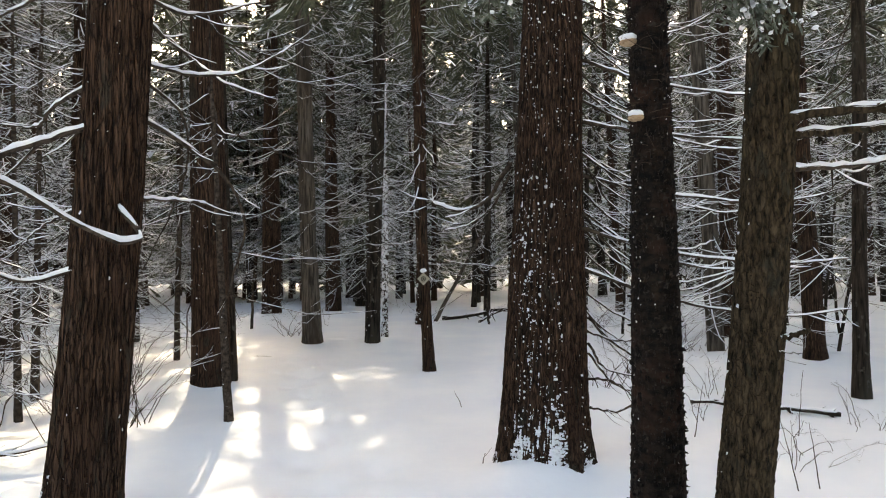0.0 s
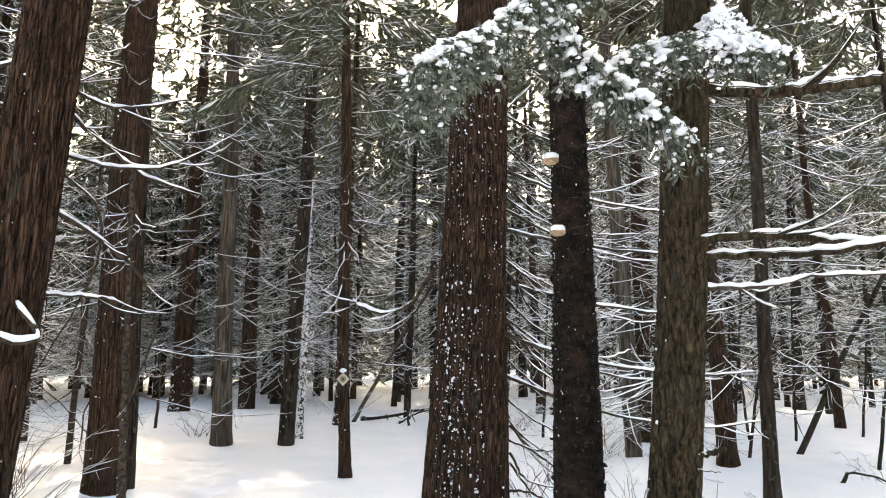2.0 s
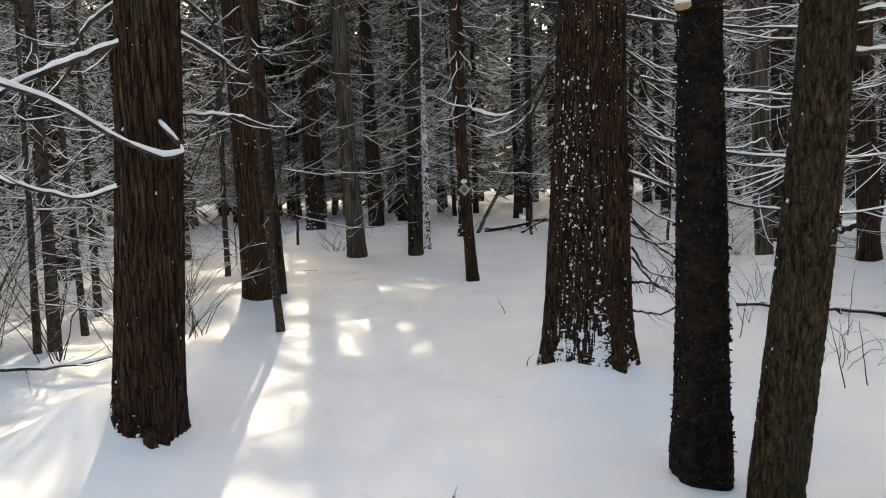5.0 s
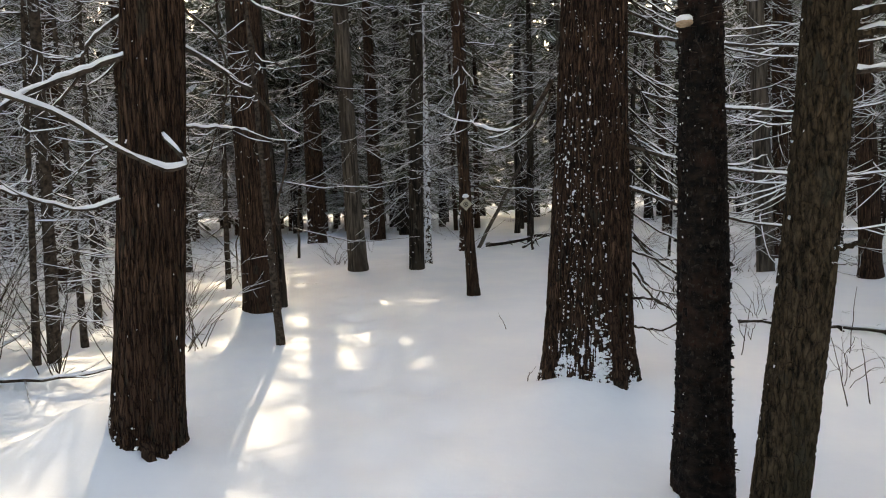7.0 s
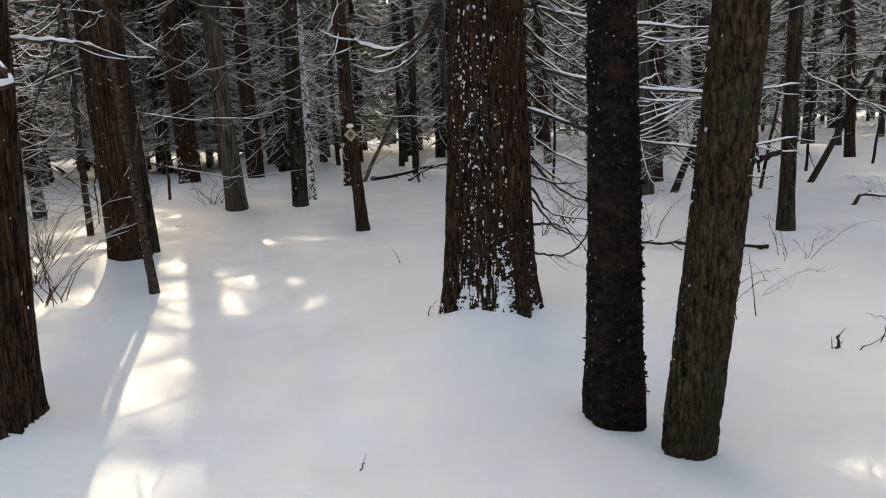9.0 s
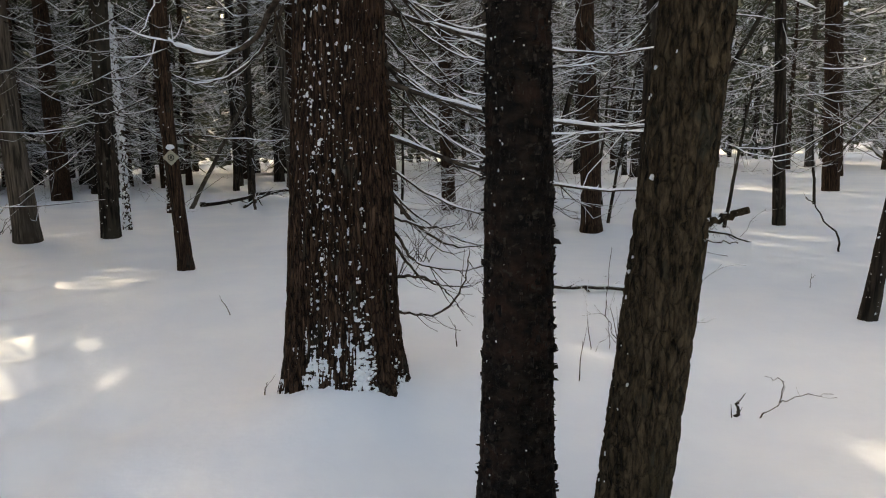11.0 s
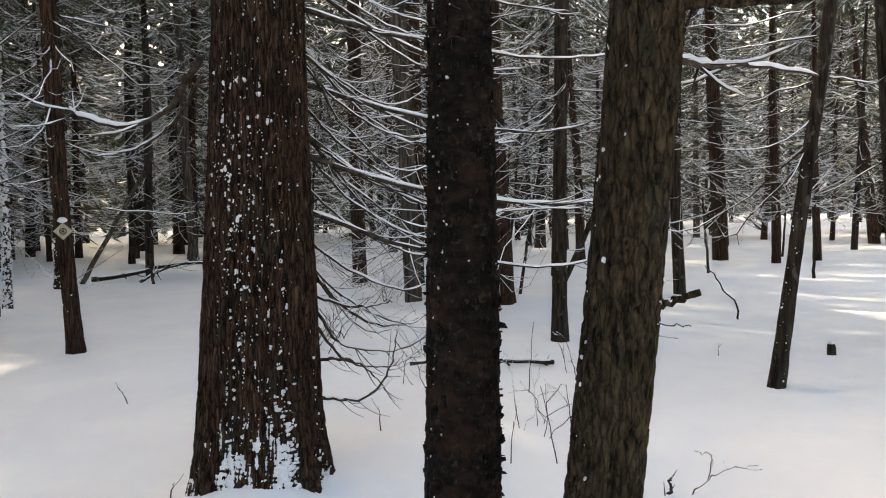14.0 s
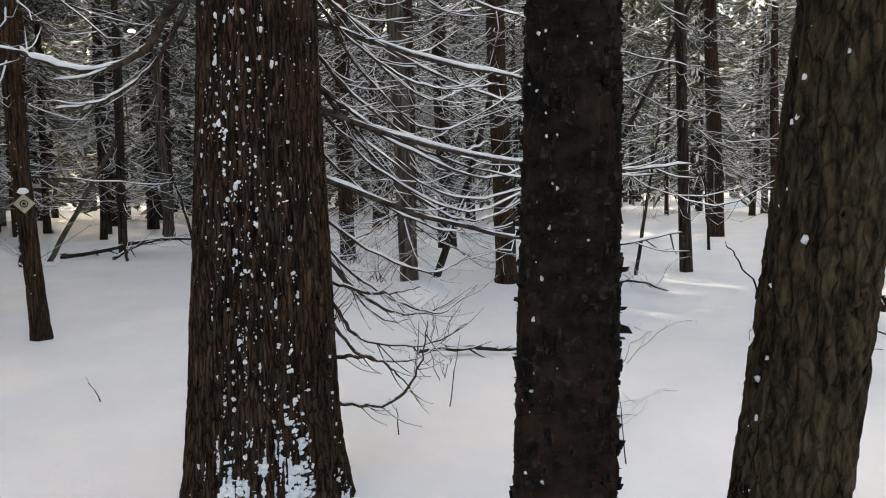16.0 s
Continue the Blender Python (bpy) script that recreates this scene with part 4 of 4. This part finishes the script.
def trail_marker(tr, z):
    """A diamond-shaped plate nailed to the trunk, with a dark ring symbol and snow on its upper corner."""
    c = np.array((tr.x, tr.y, tr.z0)) + tr.surface(z, radians(272), 0.012)
    ob = thing("trail_marker", c, "small tan diamond trail marker nailed to a slim trunk", "sign")
    b = Buf()
    r, t = 0.078, 0.004
    v = [(r, -t, 0), (0, -t, r), (-r, -t, 0), (0, -t, -r), (r, t, 0), (0, t, r), (-r, t, 0), (0, t, -r)]
    b.add(v, [(0, 1, 2, 3), (7, 6, 5, 4), (0, 4, 5, 1), (1, 5, 6, 2), (2, 6, 7, 3), (3, 7, 4, 0)])
    part("plate", b, PLATE, ob, smooth=False)
    s = Buf()
    ring = [(0.026 * math.cos(k * math.pi / 12), -t - 0.004, 0.026 * math.sin(k * math.pi / 12)) for k in range(25)]
    tube(s, ring, [0.005] * 25, 6)
    for dx, dz, w, h in ((0, -0.002, 0.012, 0.010), (0, 0.012, 0.007, 0.004)):
        s.add([(dx - w, -t - 0.003, dz - h), (dx + w, -t - 0.003, dz - h), (dx + w, -t - 0.003, dz + h), (dx - w, -t - 0.003, dz + h),
               (dx - w, -t, dz - h), (dx + w, -t, dz - h), (dx + w, -t, dz + h), (dx - w, -t, dz + h)],
              [(0, 1, 2, 3), (0, 4, 5, 1), (1, 5, 6, 2), (2, 6, 7, 3), (3, 7, 4, 0)])
    part("symbol", s, SYMBOL, ob)
    n = Buf()
    blob(n, (0, -0.012, 0.10), (0.042, 0.03, 0.026), random.Random(4), rings=4, seg=10, rough=0.15)
    part("snow", n, BRANCH_SNOW, ob)


trail_marker(sg, 1.12)

# -- snow-crusted sapling, leaning stems and poles --
wt = Trunk(-1.39, 12.6, (0.018, 0.003), [(0, 0.055), (1.5, 0.046), (3, 0.036)], 5.2, 0.01, wave=0.015, seed=70)
white = plain_tree("sapling", wt, TWIG, "thin sapling crusted white with snow", 470, sides=14, crown=(1.2, 4.8, 40, 0.7, 0.006), green=(1.4, 0, 26, 0.6), fleck=(1500, 0.0, 4.5, radians(250), 0.03, 1.0, 1.0))


def stem(name, label, ctrl, r0, r1, seed, mat=None, twigs=4, depth=0.008, category="dead branch", group="", twig_len=0.35, **kw):
    """A bare stem, pole or fallen branch on the snow as a thing of its own."""
    rnd = random.Random(seed)
    base = np.array(ctrl[0], dtype=float)
    bark, snow = Buf(), Buf()
    limb(bark, snow, np.asarray(ctrl, dtype=float) - base, r0, r1, rnd, twigs, depth, twig_len=twig_len, **kw)
    ob = thing(name, base, label, category, group)
    part("stem", bark, mat or TWIG, ob, kind="stuff" if twigs > 4 else "")
    if depth:
        part("snow", snow, BRANCH_SNOW, ob, "thin line of snow", "stuff")
    return ob


def on_snow(x, y, dz=0.0):
    return (x, y, ground_z(x, y) + dz)


lp = Trunk(4.157, 5.36, (0.058, -0.10), [(0, 0.05), (0.6, 0.046), (1.7, 0.044), (2.6, 0.040)], 6, 0.006, wave=0.012, seed=75)
plain_tree("sapling", lp, DARKBARK, "thin dark stem leaning to one side", 475, sides=18, crown=(1.5, 5.5, 34, 1.1, 0.006), green=None, fleck=(50, 0.0, 1.6, radians(200), 0.009))
sp = Trunk(-1.953, 6.55, (-0.03, 0.0), [(0, 0.033), (0.5, 0.031), (1.2, 0.026), (2.5, 0.018)], 3.4, 0.004, bow=(-0.03, 0), wave=0.01, seed=76)
plain_tree("sapling", sp, TWIG, "thin bare sapling beside the twin cedar", 476, sides=14, crown=(1.1, 3.2, 12, 0.6, 0.005), green=None, fleck=(24, 0, 1, W, 0.01))
stem("pole", "thin dead pole leaning over at a slant", [on_snow(6.06, 10.8, -0.1), (6.61, 10.45, 1.33), (7.21, 10.0, 2.80), (7.87, 9.6, 4.47)], 0.05, 0.025, 77, DARKBARK, 5, 0.004, "dead tree")
stem("pole", "thin pale pole leaning in the thicket, dusted with snow", [on_snow(-0.63, 15.0, -0.1), (-0.58, 15, 0.20), (-0.07, 15, 1.13), (0.41, 15, 2.01)], 0.045, 0.03, 78, GREYBARK, 3, 0.02, "dead tree")
stem("pole", "short bare pole in the snow", [on_snow(-4.23, 14.2, -0.1), (-4.21, 14.2, 0.54), (-4.17, 14.2, 1.28)], 0.032, 0.022, 79, TWIG, 0, 0, "dead tree")
stem("pole", "short bare pole in the snow", [on_snow(0.49, 15.6, -0.1), (0.47, 15.6, 0.25), (0.46, 15.6, 0.54)], 0.028, 0.02, 80, TWIG, 0, 0, "dead tree")
stem("pole", "dark dead stem leaning against a cedar", [on_snow(3.93, 10.6, -0.1), (4.19, 10.6, 0.55), (4.59, 10.6, 1.63), (4.85, 10.6, 2.52)], 0.06, 0.03, 81, DARKBARK, 3, 0.008, "dead tree")
for i, (x, y, l, h) in enumerate([(4.77, 10.2, 0.05, 2.0), (4.87, 10.35, 0.12, 2.4), (5.12, 10.4, 0.2, 2.2), (6.96, 12.3, 0.05, 2.8), (9.60, 11.2, -0.1, 1.4), (10.26, 9.6, 0.0, 1.2), (6.27, 12.5, -0.1, 3.0),
                                   (2.82, 13.2, 0.05, 2.6), (2.34, 15.0, -0.12, 2.2), (8.64, 13.0, 0.15, 2.6), (1.55, 14.5, -0.25, 1.5), (13.77, 13.0, 0.1, 2.5), (6.44, 9.6, 0.2, 2.0)]):
    stem("pole", "thin bare stem standing in the snow", [on_snow(x, y, -0.1), (x + l * h * 0.5, y, h * 0.5), (x + l * h, y, h)], 0.028, 0.012, 90 + i, DARKBARK, 5, 0.005, "dead tree", "bare stems", 0.6)

# -- fallen wood --
stem("fallen_log", "thin fallen trunk lying half buried in snow", [on_snow(2.10, 7.15, 0.03), on_snow(2.48, 7.04, 0.05), on_snow(2.86, 6.9, 0.05), on_snow(3.24, 6.77, 0.03)], 0.016, 0.02, 120, DARKBARK, 7, 0.014, "fallen log")
stem("fallen_branch", "dark fallen branch lying on the snow", [on_snow(-0.55, 16.6, 0.05), on_snow(0.18, 16.8, 0.10), on_snow(1.07, 16.6, 0.30), on_snow(2.55, 16.4, 0.22)], 0.05, 0.02, 121, DARKBARK, 10, 0.02, twig_len=0.8)
stem("fallen_branch", "dark fallen branch lying on the snow", [on_snow(0.28, 16.0, 0.02), on_snow(0.77, 16.3, 0.25), on_snow(1.66, 16.9, 0.35)], 0.03, 0.015, 122, DARKBARK, 8, 0.015, twig_len=0.7)
stem("fallen_branch", "fallen branch with fine twigs in the brush", [on_snow(-3.87, 4.9, 0.03), on_snow(-3.30, 5.0, 0.06), on_snow(-2.88, 5.1, 0.09), on_snow(-2.60, 5.4, 0.14)], 0.02, 0.006, 123, TWIG, 9, 0.012)
stem("fallen_branch", "dead branch sticking up from the snow", [on_snow(5.32, 8.72, -0.03), on_snow(5.42, 8.65, 0.13), on_snow(5.6, 8.55, 0.10), on_snow(5.9, 8.45, -0.01)], 0.024, 0.01, 124, DARKBARK, 3, 0.01, twig_len=0.2)
stem("twig", "thin crooked dead twig leaning over the snow", [(6.26, 7.56, -0.09), (6.23, 7.56, 0.10), (6.04, 7.56, 0.30), (5.88, 7.56, 0.49), (5.77, 7.56, 0.56)], 0.012, 0.005, 127, DARKBARK, 1, 0.003, twig_len=0.2)
stem("twig", "small arching dead twig poking from the snow", [on_snow(2.45, 4.5, -0.03), on_snow(2.56, 4.5, 0.035), on_snow(2.66, 4.5, 0.055), on_snow(2.80, 4.5, 0.045), on_snow(2.95, 4.5, 0.01)], 0.004, 0.0015, 125, TWIG, 2, 0.001, twig_len=0.08)
stem("twig", "thin curled dead twig poking from the snow", [(2.64, 4.57, -0.2), (2.68, 4.56, -0.08), (2.67, 4.55, -0.01), (2.56, 4.55, 0.03)], 0.0035, 0.0012, 128, TWIG, 2, 0.001, twig_len=0.06)
stem("twig", "small upright dead twig with snow on its side", [(2.36, 4.55, -0.26), (2.40, 4.55, -0.16), (2.415, 4.55, -0.09)], 0.013, 0.006, 126, DARKBARK, 3, 0.006, twig_len=0.09)
st = Trunk(5.46, 5.88, (-0.05, 0), [(0, 0.030), (0.05, 0.024)], 0.07, 0.004, wave=0, seed=81)
stump = tree_thing("stump", st, "small dark broken stump poking out of the snow", "stump")
part("stub", trunk_mesh(st, 16, 0.03, 0.006, 30, 4), DARKBARK, stump)
cap = Buf()
blob(cap, (-0.012, 0, 0.055), (0.020, 0.025, 0.014), random.Random(2), rings=3, seg=8)
part("snow", cap, BRANCH_SNOW, stump)


def shrub(x, y, n, h, spread, seed, label, lean=0.0, r=0.005):
    """Bare arching stems from one foot."""
    rnd = random.Random(seed)
    bark, snow = Buf(), Buf()
    for _ in range(n):
        a, L = rnd.uniform(0, 2 * math.pi), h * rnd.uniform(0.5, 1.15)
        d = np.array((math.cos(a) * spread + lean, math.sin(a) * spread, 1.0))
        foot = np.array((rnd.uniform(-0.12, 0.12) * spread * 2, rnd.uniform(-0.12, 0.12) * spread * 2, -0.05))
        limb(bark, snow, [foot, foot + d * L * 0.45, foot + d * L * np.array((1.1, 1.1, 0.85)), foot + d * L * np.array((1.7, 1.7, 0.95))], r, 0.0012, rnd, 4, 0.003, 7, 4, jitter=0.02, twig_len=0.3 * h)
    ob = thing("shrub", on_snow(x, y), label, "shrub", "bare shrubs")
    part("stemwork", bark, TWIG, ob, kind="stuff")
    part("snow", snow, BRANCH_SNOW, ob, kind="stuff")


for i, (x, y, n, h, s, ln) in enumerate([(-2.71, 6.5, 10, 0.6, 0.6, 0.1), (-3.15, 7.2, 12, 0.8, 0.5, 0.2), (-3.22, 5.35, 12, 1.0, 0.4, 0.0), (-3.78, 5.2, 16, 1.3, 0.4, 0.1), (-4.28, 6.0, 16, 1.4, 0.4, 0),
                                          (-2.85, 5.7, 8, 0.7, 0.5, -0.1), (-3.65, 8.4, 12, 0.8, 0.5, 0.1), (-4.51, 8.3, 14, 1.2, 0.5, 0), (1.97, 6.6, 5, 0.35, 0.5, 0.1), (2.47, 7.6, 8, 0.45, 0.5, 0),
                                          (3.25, 6.4, 7, 0.4, 0.6, 0.3), (2.17, 5.35, 5, 0.4, 0.6, 0.3), (2.41, 5.4, 6, 0.28, 1.0, 0.5), (1.89, 8.6, 10, 0.6, 0.6, 0), (1.50, 7.9, 7, 0.5, 0.6, 0),
                                          (3.09, 10.6, 12, 0.7, 0.8, 0), (3.61, 12.9, 16, 0.7, 0.9, 0), (5.83, 8.8, 6, 0.4, 0.6, 0), (-3.46, 10.2, 8, 0.7, 0.5, 0), (-3.27, 13.5, 12, 0.6, 0.8, 0), (2.53, 14.4, 14, 0.8, 0.8, 0)]):
    shrub(x, y, n, h, s, 500 + i, "leafless shrub of thin arching stems in the snow", ln, 0.003 if h < 0.5 else 0.005)
for i, (x, y, h, l) in enumerate([(1.80, 5.05, 0.22, 0.1), (1.33, 5.7, 0.14, -0.1), (0.17, 5.2, 0.06, 0.4), (-0.17, 3.4, 0.03, 0.8), (2.06, 5.0, 0.42, -0.25), (2.21, 5.05, 0.4, -0.15), (4.71, 6.4, 0.12, 0),
                                   (0.03, 7.0, 0.12, -0.6), (5.84, 5.6, 0.15, 0), (1.76, 6.0, 0.4, 0.2), (2.57, 6.1, 0.5, 0.1)]):
    stem("twig", "single thin twig poking up through the snow", [on_snow(x, y, -0.03), on_snow(x + l * h * 0.5, y, h * 0.5), on_snow(x + l * h, y, h)], 0.004, 0.0015, 540 + i, TWIG, 1, 0, "twig", "lone twigs", 0.1, seg=6, sides=4, jitter=0.004)


# ---- the surrounding wood ----
def wood_tree(seed, height, r, n, length, green_from, n_green, mat):
    rnd = random.Random(seed)
    tr = Trunk(60, -60, (rnd.uniform(-0.02, 0.02), rnd.uniform(-0.02, 0.02)), [(0, r), (3, r * 0.85)], height, r * 0.2, wave=0.03, seed=seed)
    ob = thing("cedar_tree", (0, 0, 0), "slender brown cedar with a mesh of snow-lined dead branches", "tree", "trees of the wood")
    part("trunk", trunk_mesh(tr, 12, 0.4, 0.006, 20, 6), mat, ob)
    limbs = bare_crown(tr, rnd, 0.8, green_from + 1.5, n, length, 0.009, twigs=3, seg=4, sides=3, depth=0.010, tseg=2)
    br = part("branchwork", joined([q[0] for q in limbs]), TWIG, ob, "tangle of bare branches", "stuff")
    part("snow", joined([q[1] for q in limbs]), BRANCH_SNOW, br, kind="stuff")
    leaf, snow, bark = leafy_crown(tr, rnd, green_from, height * 0.99, n_green, 1.9, 13, 0.45, 0.5)
    cr = part("crown", leaf, NEEDLE, ob, "dark green snow-dusted crown", "stuff")
    part("limbwork", bark, TWIG, cr, kind="stuff")
    part("snow", snow, BRANCH_SNOW, cr, kind="stuff")
    return ob


KINDS = [wood_tree(900 + i, h, r, n, L, g, ng, m) for i, (h, r, n, L, g, ng, m) in enumerate([
    (16, 0.13, 84, 1.7, 6.5, 46, CEDAR), (15, 0.10, 84, 1.6, 6.0, 44, CEDAR), (17, 0.16, 84, 1.8, 7.0, 46, DARKBARK),
    (14, 0.08, 80, 1.5, 5.5, 42, DARKBARK), (16, 0.12, 80, 1.8, 6.5, 46, GREYBARK), (11, 0.07, 64, 1.3, 2.5, 46, CEDAR)])]
OWN = [(t[0], t[1]) for t in MIDDLE] + [(0.6, 5.2), (0.92, 3.8), (1.2, 3.5), (-1.7, 3.9), (-0.3, 9), (-1.4, 12.6), (4.3, 5.3)]


def open_ground(x, y):
    """Where no tree of the wood stands: the trail, the clearing to the east, the lane along which the low sun comes in."""
    if math.hypot(x - 0.5, y - 4) < 5.5 and y > -1:
        return True
    if math.hypot(x, y) < 4.0:
        return True
    a = math.degrees(math.atan2(x - 0.5, y - 2))
    d = math.hypot(x - 0.5, y - 2)
    if -26 < a < 20 and d < 15.5 or 20 <= a < 38 and d < 13 or 38 <= a < 68 and d < 21 or -42 < a <= -26 and d < 9:
        return True
    u = across_sun(x, y)
    return -3.1 < u < 1.7 and 5.4 < y < 25 or any(a - 0.6 < u < b + 0.6 and y > c for a, b, c, _ in SUNLIT[11:])


rnd = random.Random(77)
spots = []
tries = 0
while len(spots) < 122 and tries < 9000:
    tries += 1
    a, d = rnd.uniform(-math.pi, math.pi), 28 * math.sqrt(rnd.random())
    front = abs(a) < radians(75)
    x, y = 0.5 + d * math.sin(a), 2 + d * math.cos(a)
    # a thinner, unseen stand behind the camera, added to close off light from there
    if not front and (d > 14 or rnd.random() < 0.5):
        continue
    if open_ground(x, y) or any((x - p) ** 2 + (y - q) ** 2 < 1.7 for p, q in spots) or any((x - p) ** 2 + (y - q) ** 2 < 1.2 for p, q in OWN):
        continue
    spots.append((x, y))
for i, (x, y) in enumerate(spots):
    m = pose(x, y, ground_z(x, y) - 0.02, rnd.uniform(-2, 2), rnd.uniform(-2, 2), rnd.uniform(0, 360))
    src = KINDS[i % len(KINDS)]
    if i < len(KINDS):
        src.matrix_basis = m
    else:
        copy_thing(src, m)

# extra cedars added to keep the sun off the snow beside the thick cedar
for x, y in ((-3.4, 22.5), (-3.9, 25.0), (-2.7, 20.6)):
    copy_thing(KINDS[2], pose(x, y, ground_z(x, y) - 0.02, 0, 0, rnd.uniform(0, 360)))

# young trees under the low sun's way
for _ in range(18):
    y = rnd.uniform(23.5, 31)
    x = (rnd.uniform(-3.1, 2.1) - 0.278 * y) / 0.96
    copy_thing(KINDS[5], pose(x, y, ground_z(x, y) - 0.02, rnd.uniform(-2, 2), rnd.uniform(-2, 2), rnd.uniform(0, 360)))

# far woods, beyond the trees that can be told apart
def far_kind(seed):
    """A simple conifer for the far wood: trunk, drooping bare branches with snow, a ragged green top."""
    rnd = random.Random(seed)
    b = Buf()
    h, r = rnd.uniform(15, 20), rnd.uniform(0.09, 0.2)
    tube(b, [(0, 0, -0.6), (rnd.uniform(-0.1, 0.1), 0, h * 0.5), (rnd.uniform(-0.2, 0.2), 0, h)], [r, r * 0.7, 0.02], 6, 0, tip=False)
    for _ in range(56):
        z, a, L = rnd.uniform(0.8, 10), rnd.uniform(0, 6.28), rnd.uniform(0.7, 2.0)
        d = np.array((math.cos(a), math.sin(a), 0))
        p = np.array((0, 0, z))
        f = rnd.uniform(0.1, 0.7) * L
        pts = [p, p + d * L * 0.5 - (0, 0, f * 0.8), p + d * L - (0, 0, f * rnd.uniform(0.4, 1.1))]
        tube(b, pts, [0.02, 0.013, 0.006], 3, 0, tip=False)
        s = np.array((-d[1], d[0], 0))
        for u, v in ((0, 1), (1, 2)):
            k, e = np.array((0, 0, 0.026)), np.array((0, 0, 0.006))
            b.add([pts[u] + e - s * 0.02, pts[v] + e - s * 0.02, pts[v] + k, pts[u] + k, pts[v] + e + s * 0.02, pts[u] + e + s * 0.02], [(0, 1, 2, 3), (3, 2, 4, 5)], 2)
    for _ in range(350):
        t = rnd.random() ** 0.9
        z, a = 1.0 + t * (h - 1.0), rnd.uniform(0, 6.28)
        R = (2.1 - 1.6 * t) * rnd.uniform(0.25, 1)
        c = np.array((math.cos(a) * R, math.sin(a) * R, z - 0.3 * R))
        l, w = rnd.uniform(0.5, 1.2), rnd.uniform(0.10, 0.24)
        d = np.array((math.cos(a) + rnd.uniform(-0.8, 0.8), math.sin(a) + rnd.uniform(-0.8, 0.8), rnd.uniform(-0.9, 0.1)))
        d /= np.linalg.norm(d)
        s = np.cross(d, (rnd.uniform(-1, 1), rnd.uniform(-1, 1), 1))
        s /= np.linalg.norm(s) + 1e-9
        b.add([c, c + d * l * 0.5 + s * w, c + d * l, c + d * l * 0.6 - s * w], [(0, 1, 2, 3)], 1)
        if rnd.random() < 0.65:
            c = c + np.array((0, 0, 0.04))
            b.add([c, c + d * l * 0.4 + s * w * 0.6, c + d * l * 0.8, c + d * l * 0.5 - s * w * 0.6], [(0, 1, 2, 3)], 2)
    return np.vstack(b.v), b.f, b.m


far = Buf()
rnd = random.Random(5)
FAR = [far_kind(40 + i) for i in range(6)]
placed = 0
while placed < 320:
    a, d = rnd.uniform(-1.35, 1.35), math.sqrt(rnd.uniform(27 ** 2, 70 ** 2))
    if rnd.random() < (d - 27) / 75:
        continue
    x, y = 0.5 + d * math.sin(a), 2 + d * math.cos(a)
    v, f, m = FAR[placed % 6]
    q, k = rnd.uniform(0, 6.28), rnd.uniform(0.85, 1.15)
    if -3.0 < across_sun(x, y) < 2.0:
        k = min(k, 0.03 * (y - 6))
    c, s = math.cos(q) * k, math.sin(q) * k
    far.add(v @ np.array(((c, s, 0), (-s, c, 0), (0, 0, k))) + (x, y, ground_z(x, y)), f)
    far.m[-len(f):] = m
    placed += 1
tagged(new("far_woods", far.mesh("far_woods", [DARKBARK, NEEDLE, BRANCH_SNOW], False)), label="distant snowy conifer wood", category="woods", kind="stuff")

# the wood's far edge
ring = Buf()
rnd = random.Random(9)
N = 240
v, fc = [], []
for k in range(N + 1):
    a = 2 * math.pi * k / N
    d = 92 + rnd.uniform(-3, 3)
    for q, z in ((0.0, -1.0), (0.3, 8.0), (0.6, 15 + rnd.uniform(-2, 2)), (1.0, 21 + rnd.uniform(-4, 5))):
        v.append((d * math.sin(a) + rnd.uniform(-1, 1), d * math.cos(a), z))
for k in range(N):
    for q in range(3):
        fc.append((k * 4 + q, (k + 1) * 4 + q, (k + 1) * 4 + q + 1, k * 4 + q + 1))
ring.add(v, fc)
tagged(new("backdrop", ring.mesh("backdrop", [EDGE], False)), label="dim far edge of the winter wood", category="woods", kind="structure")
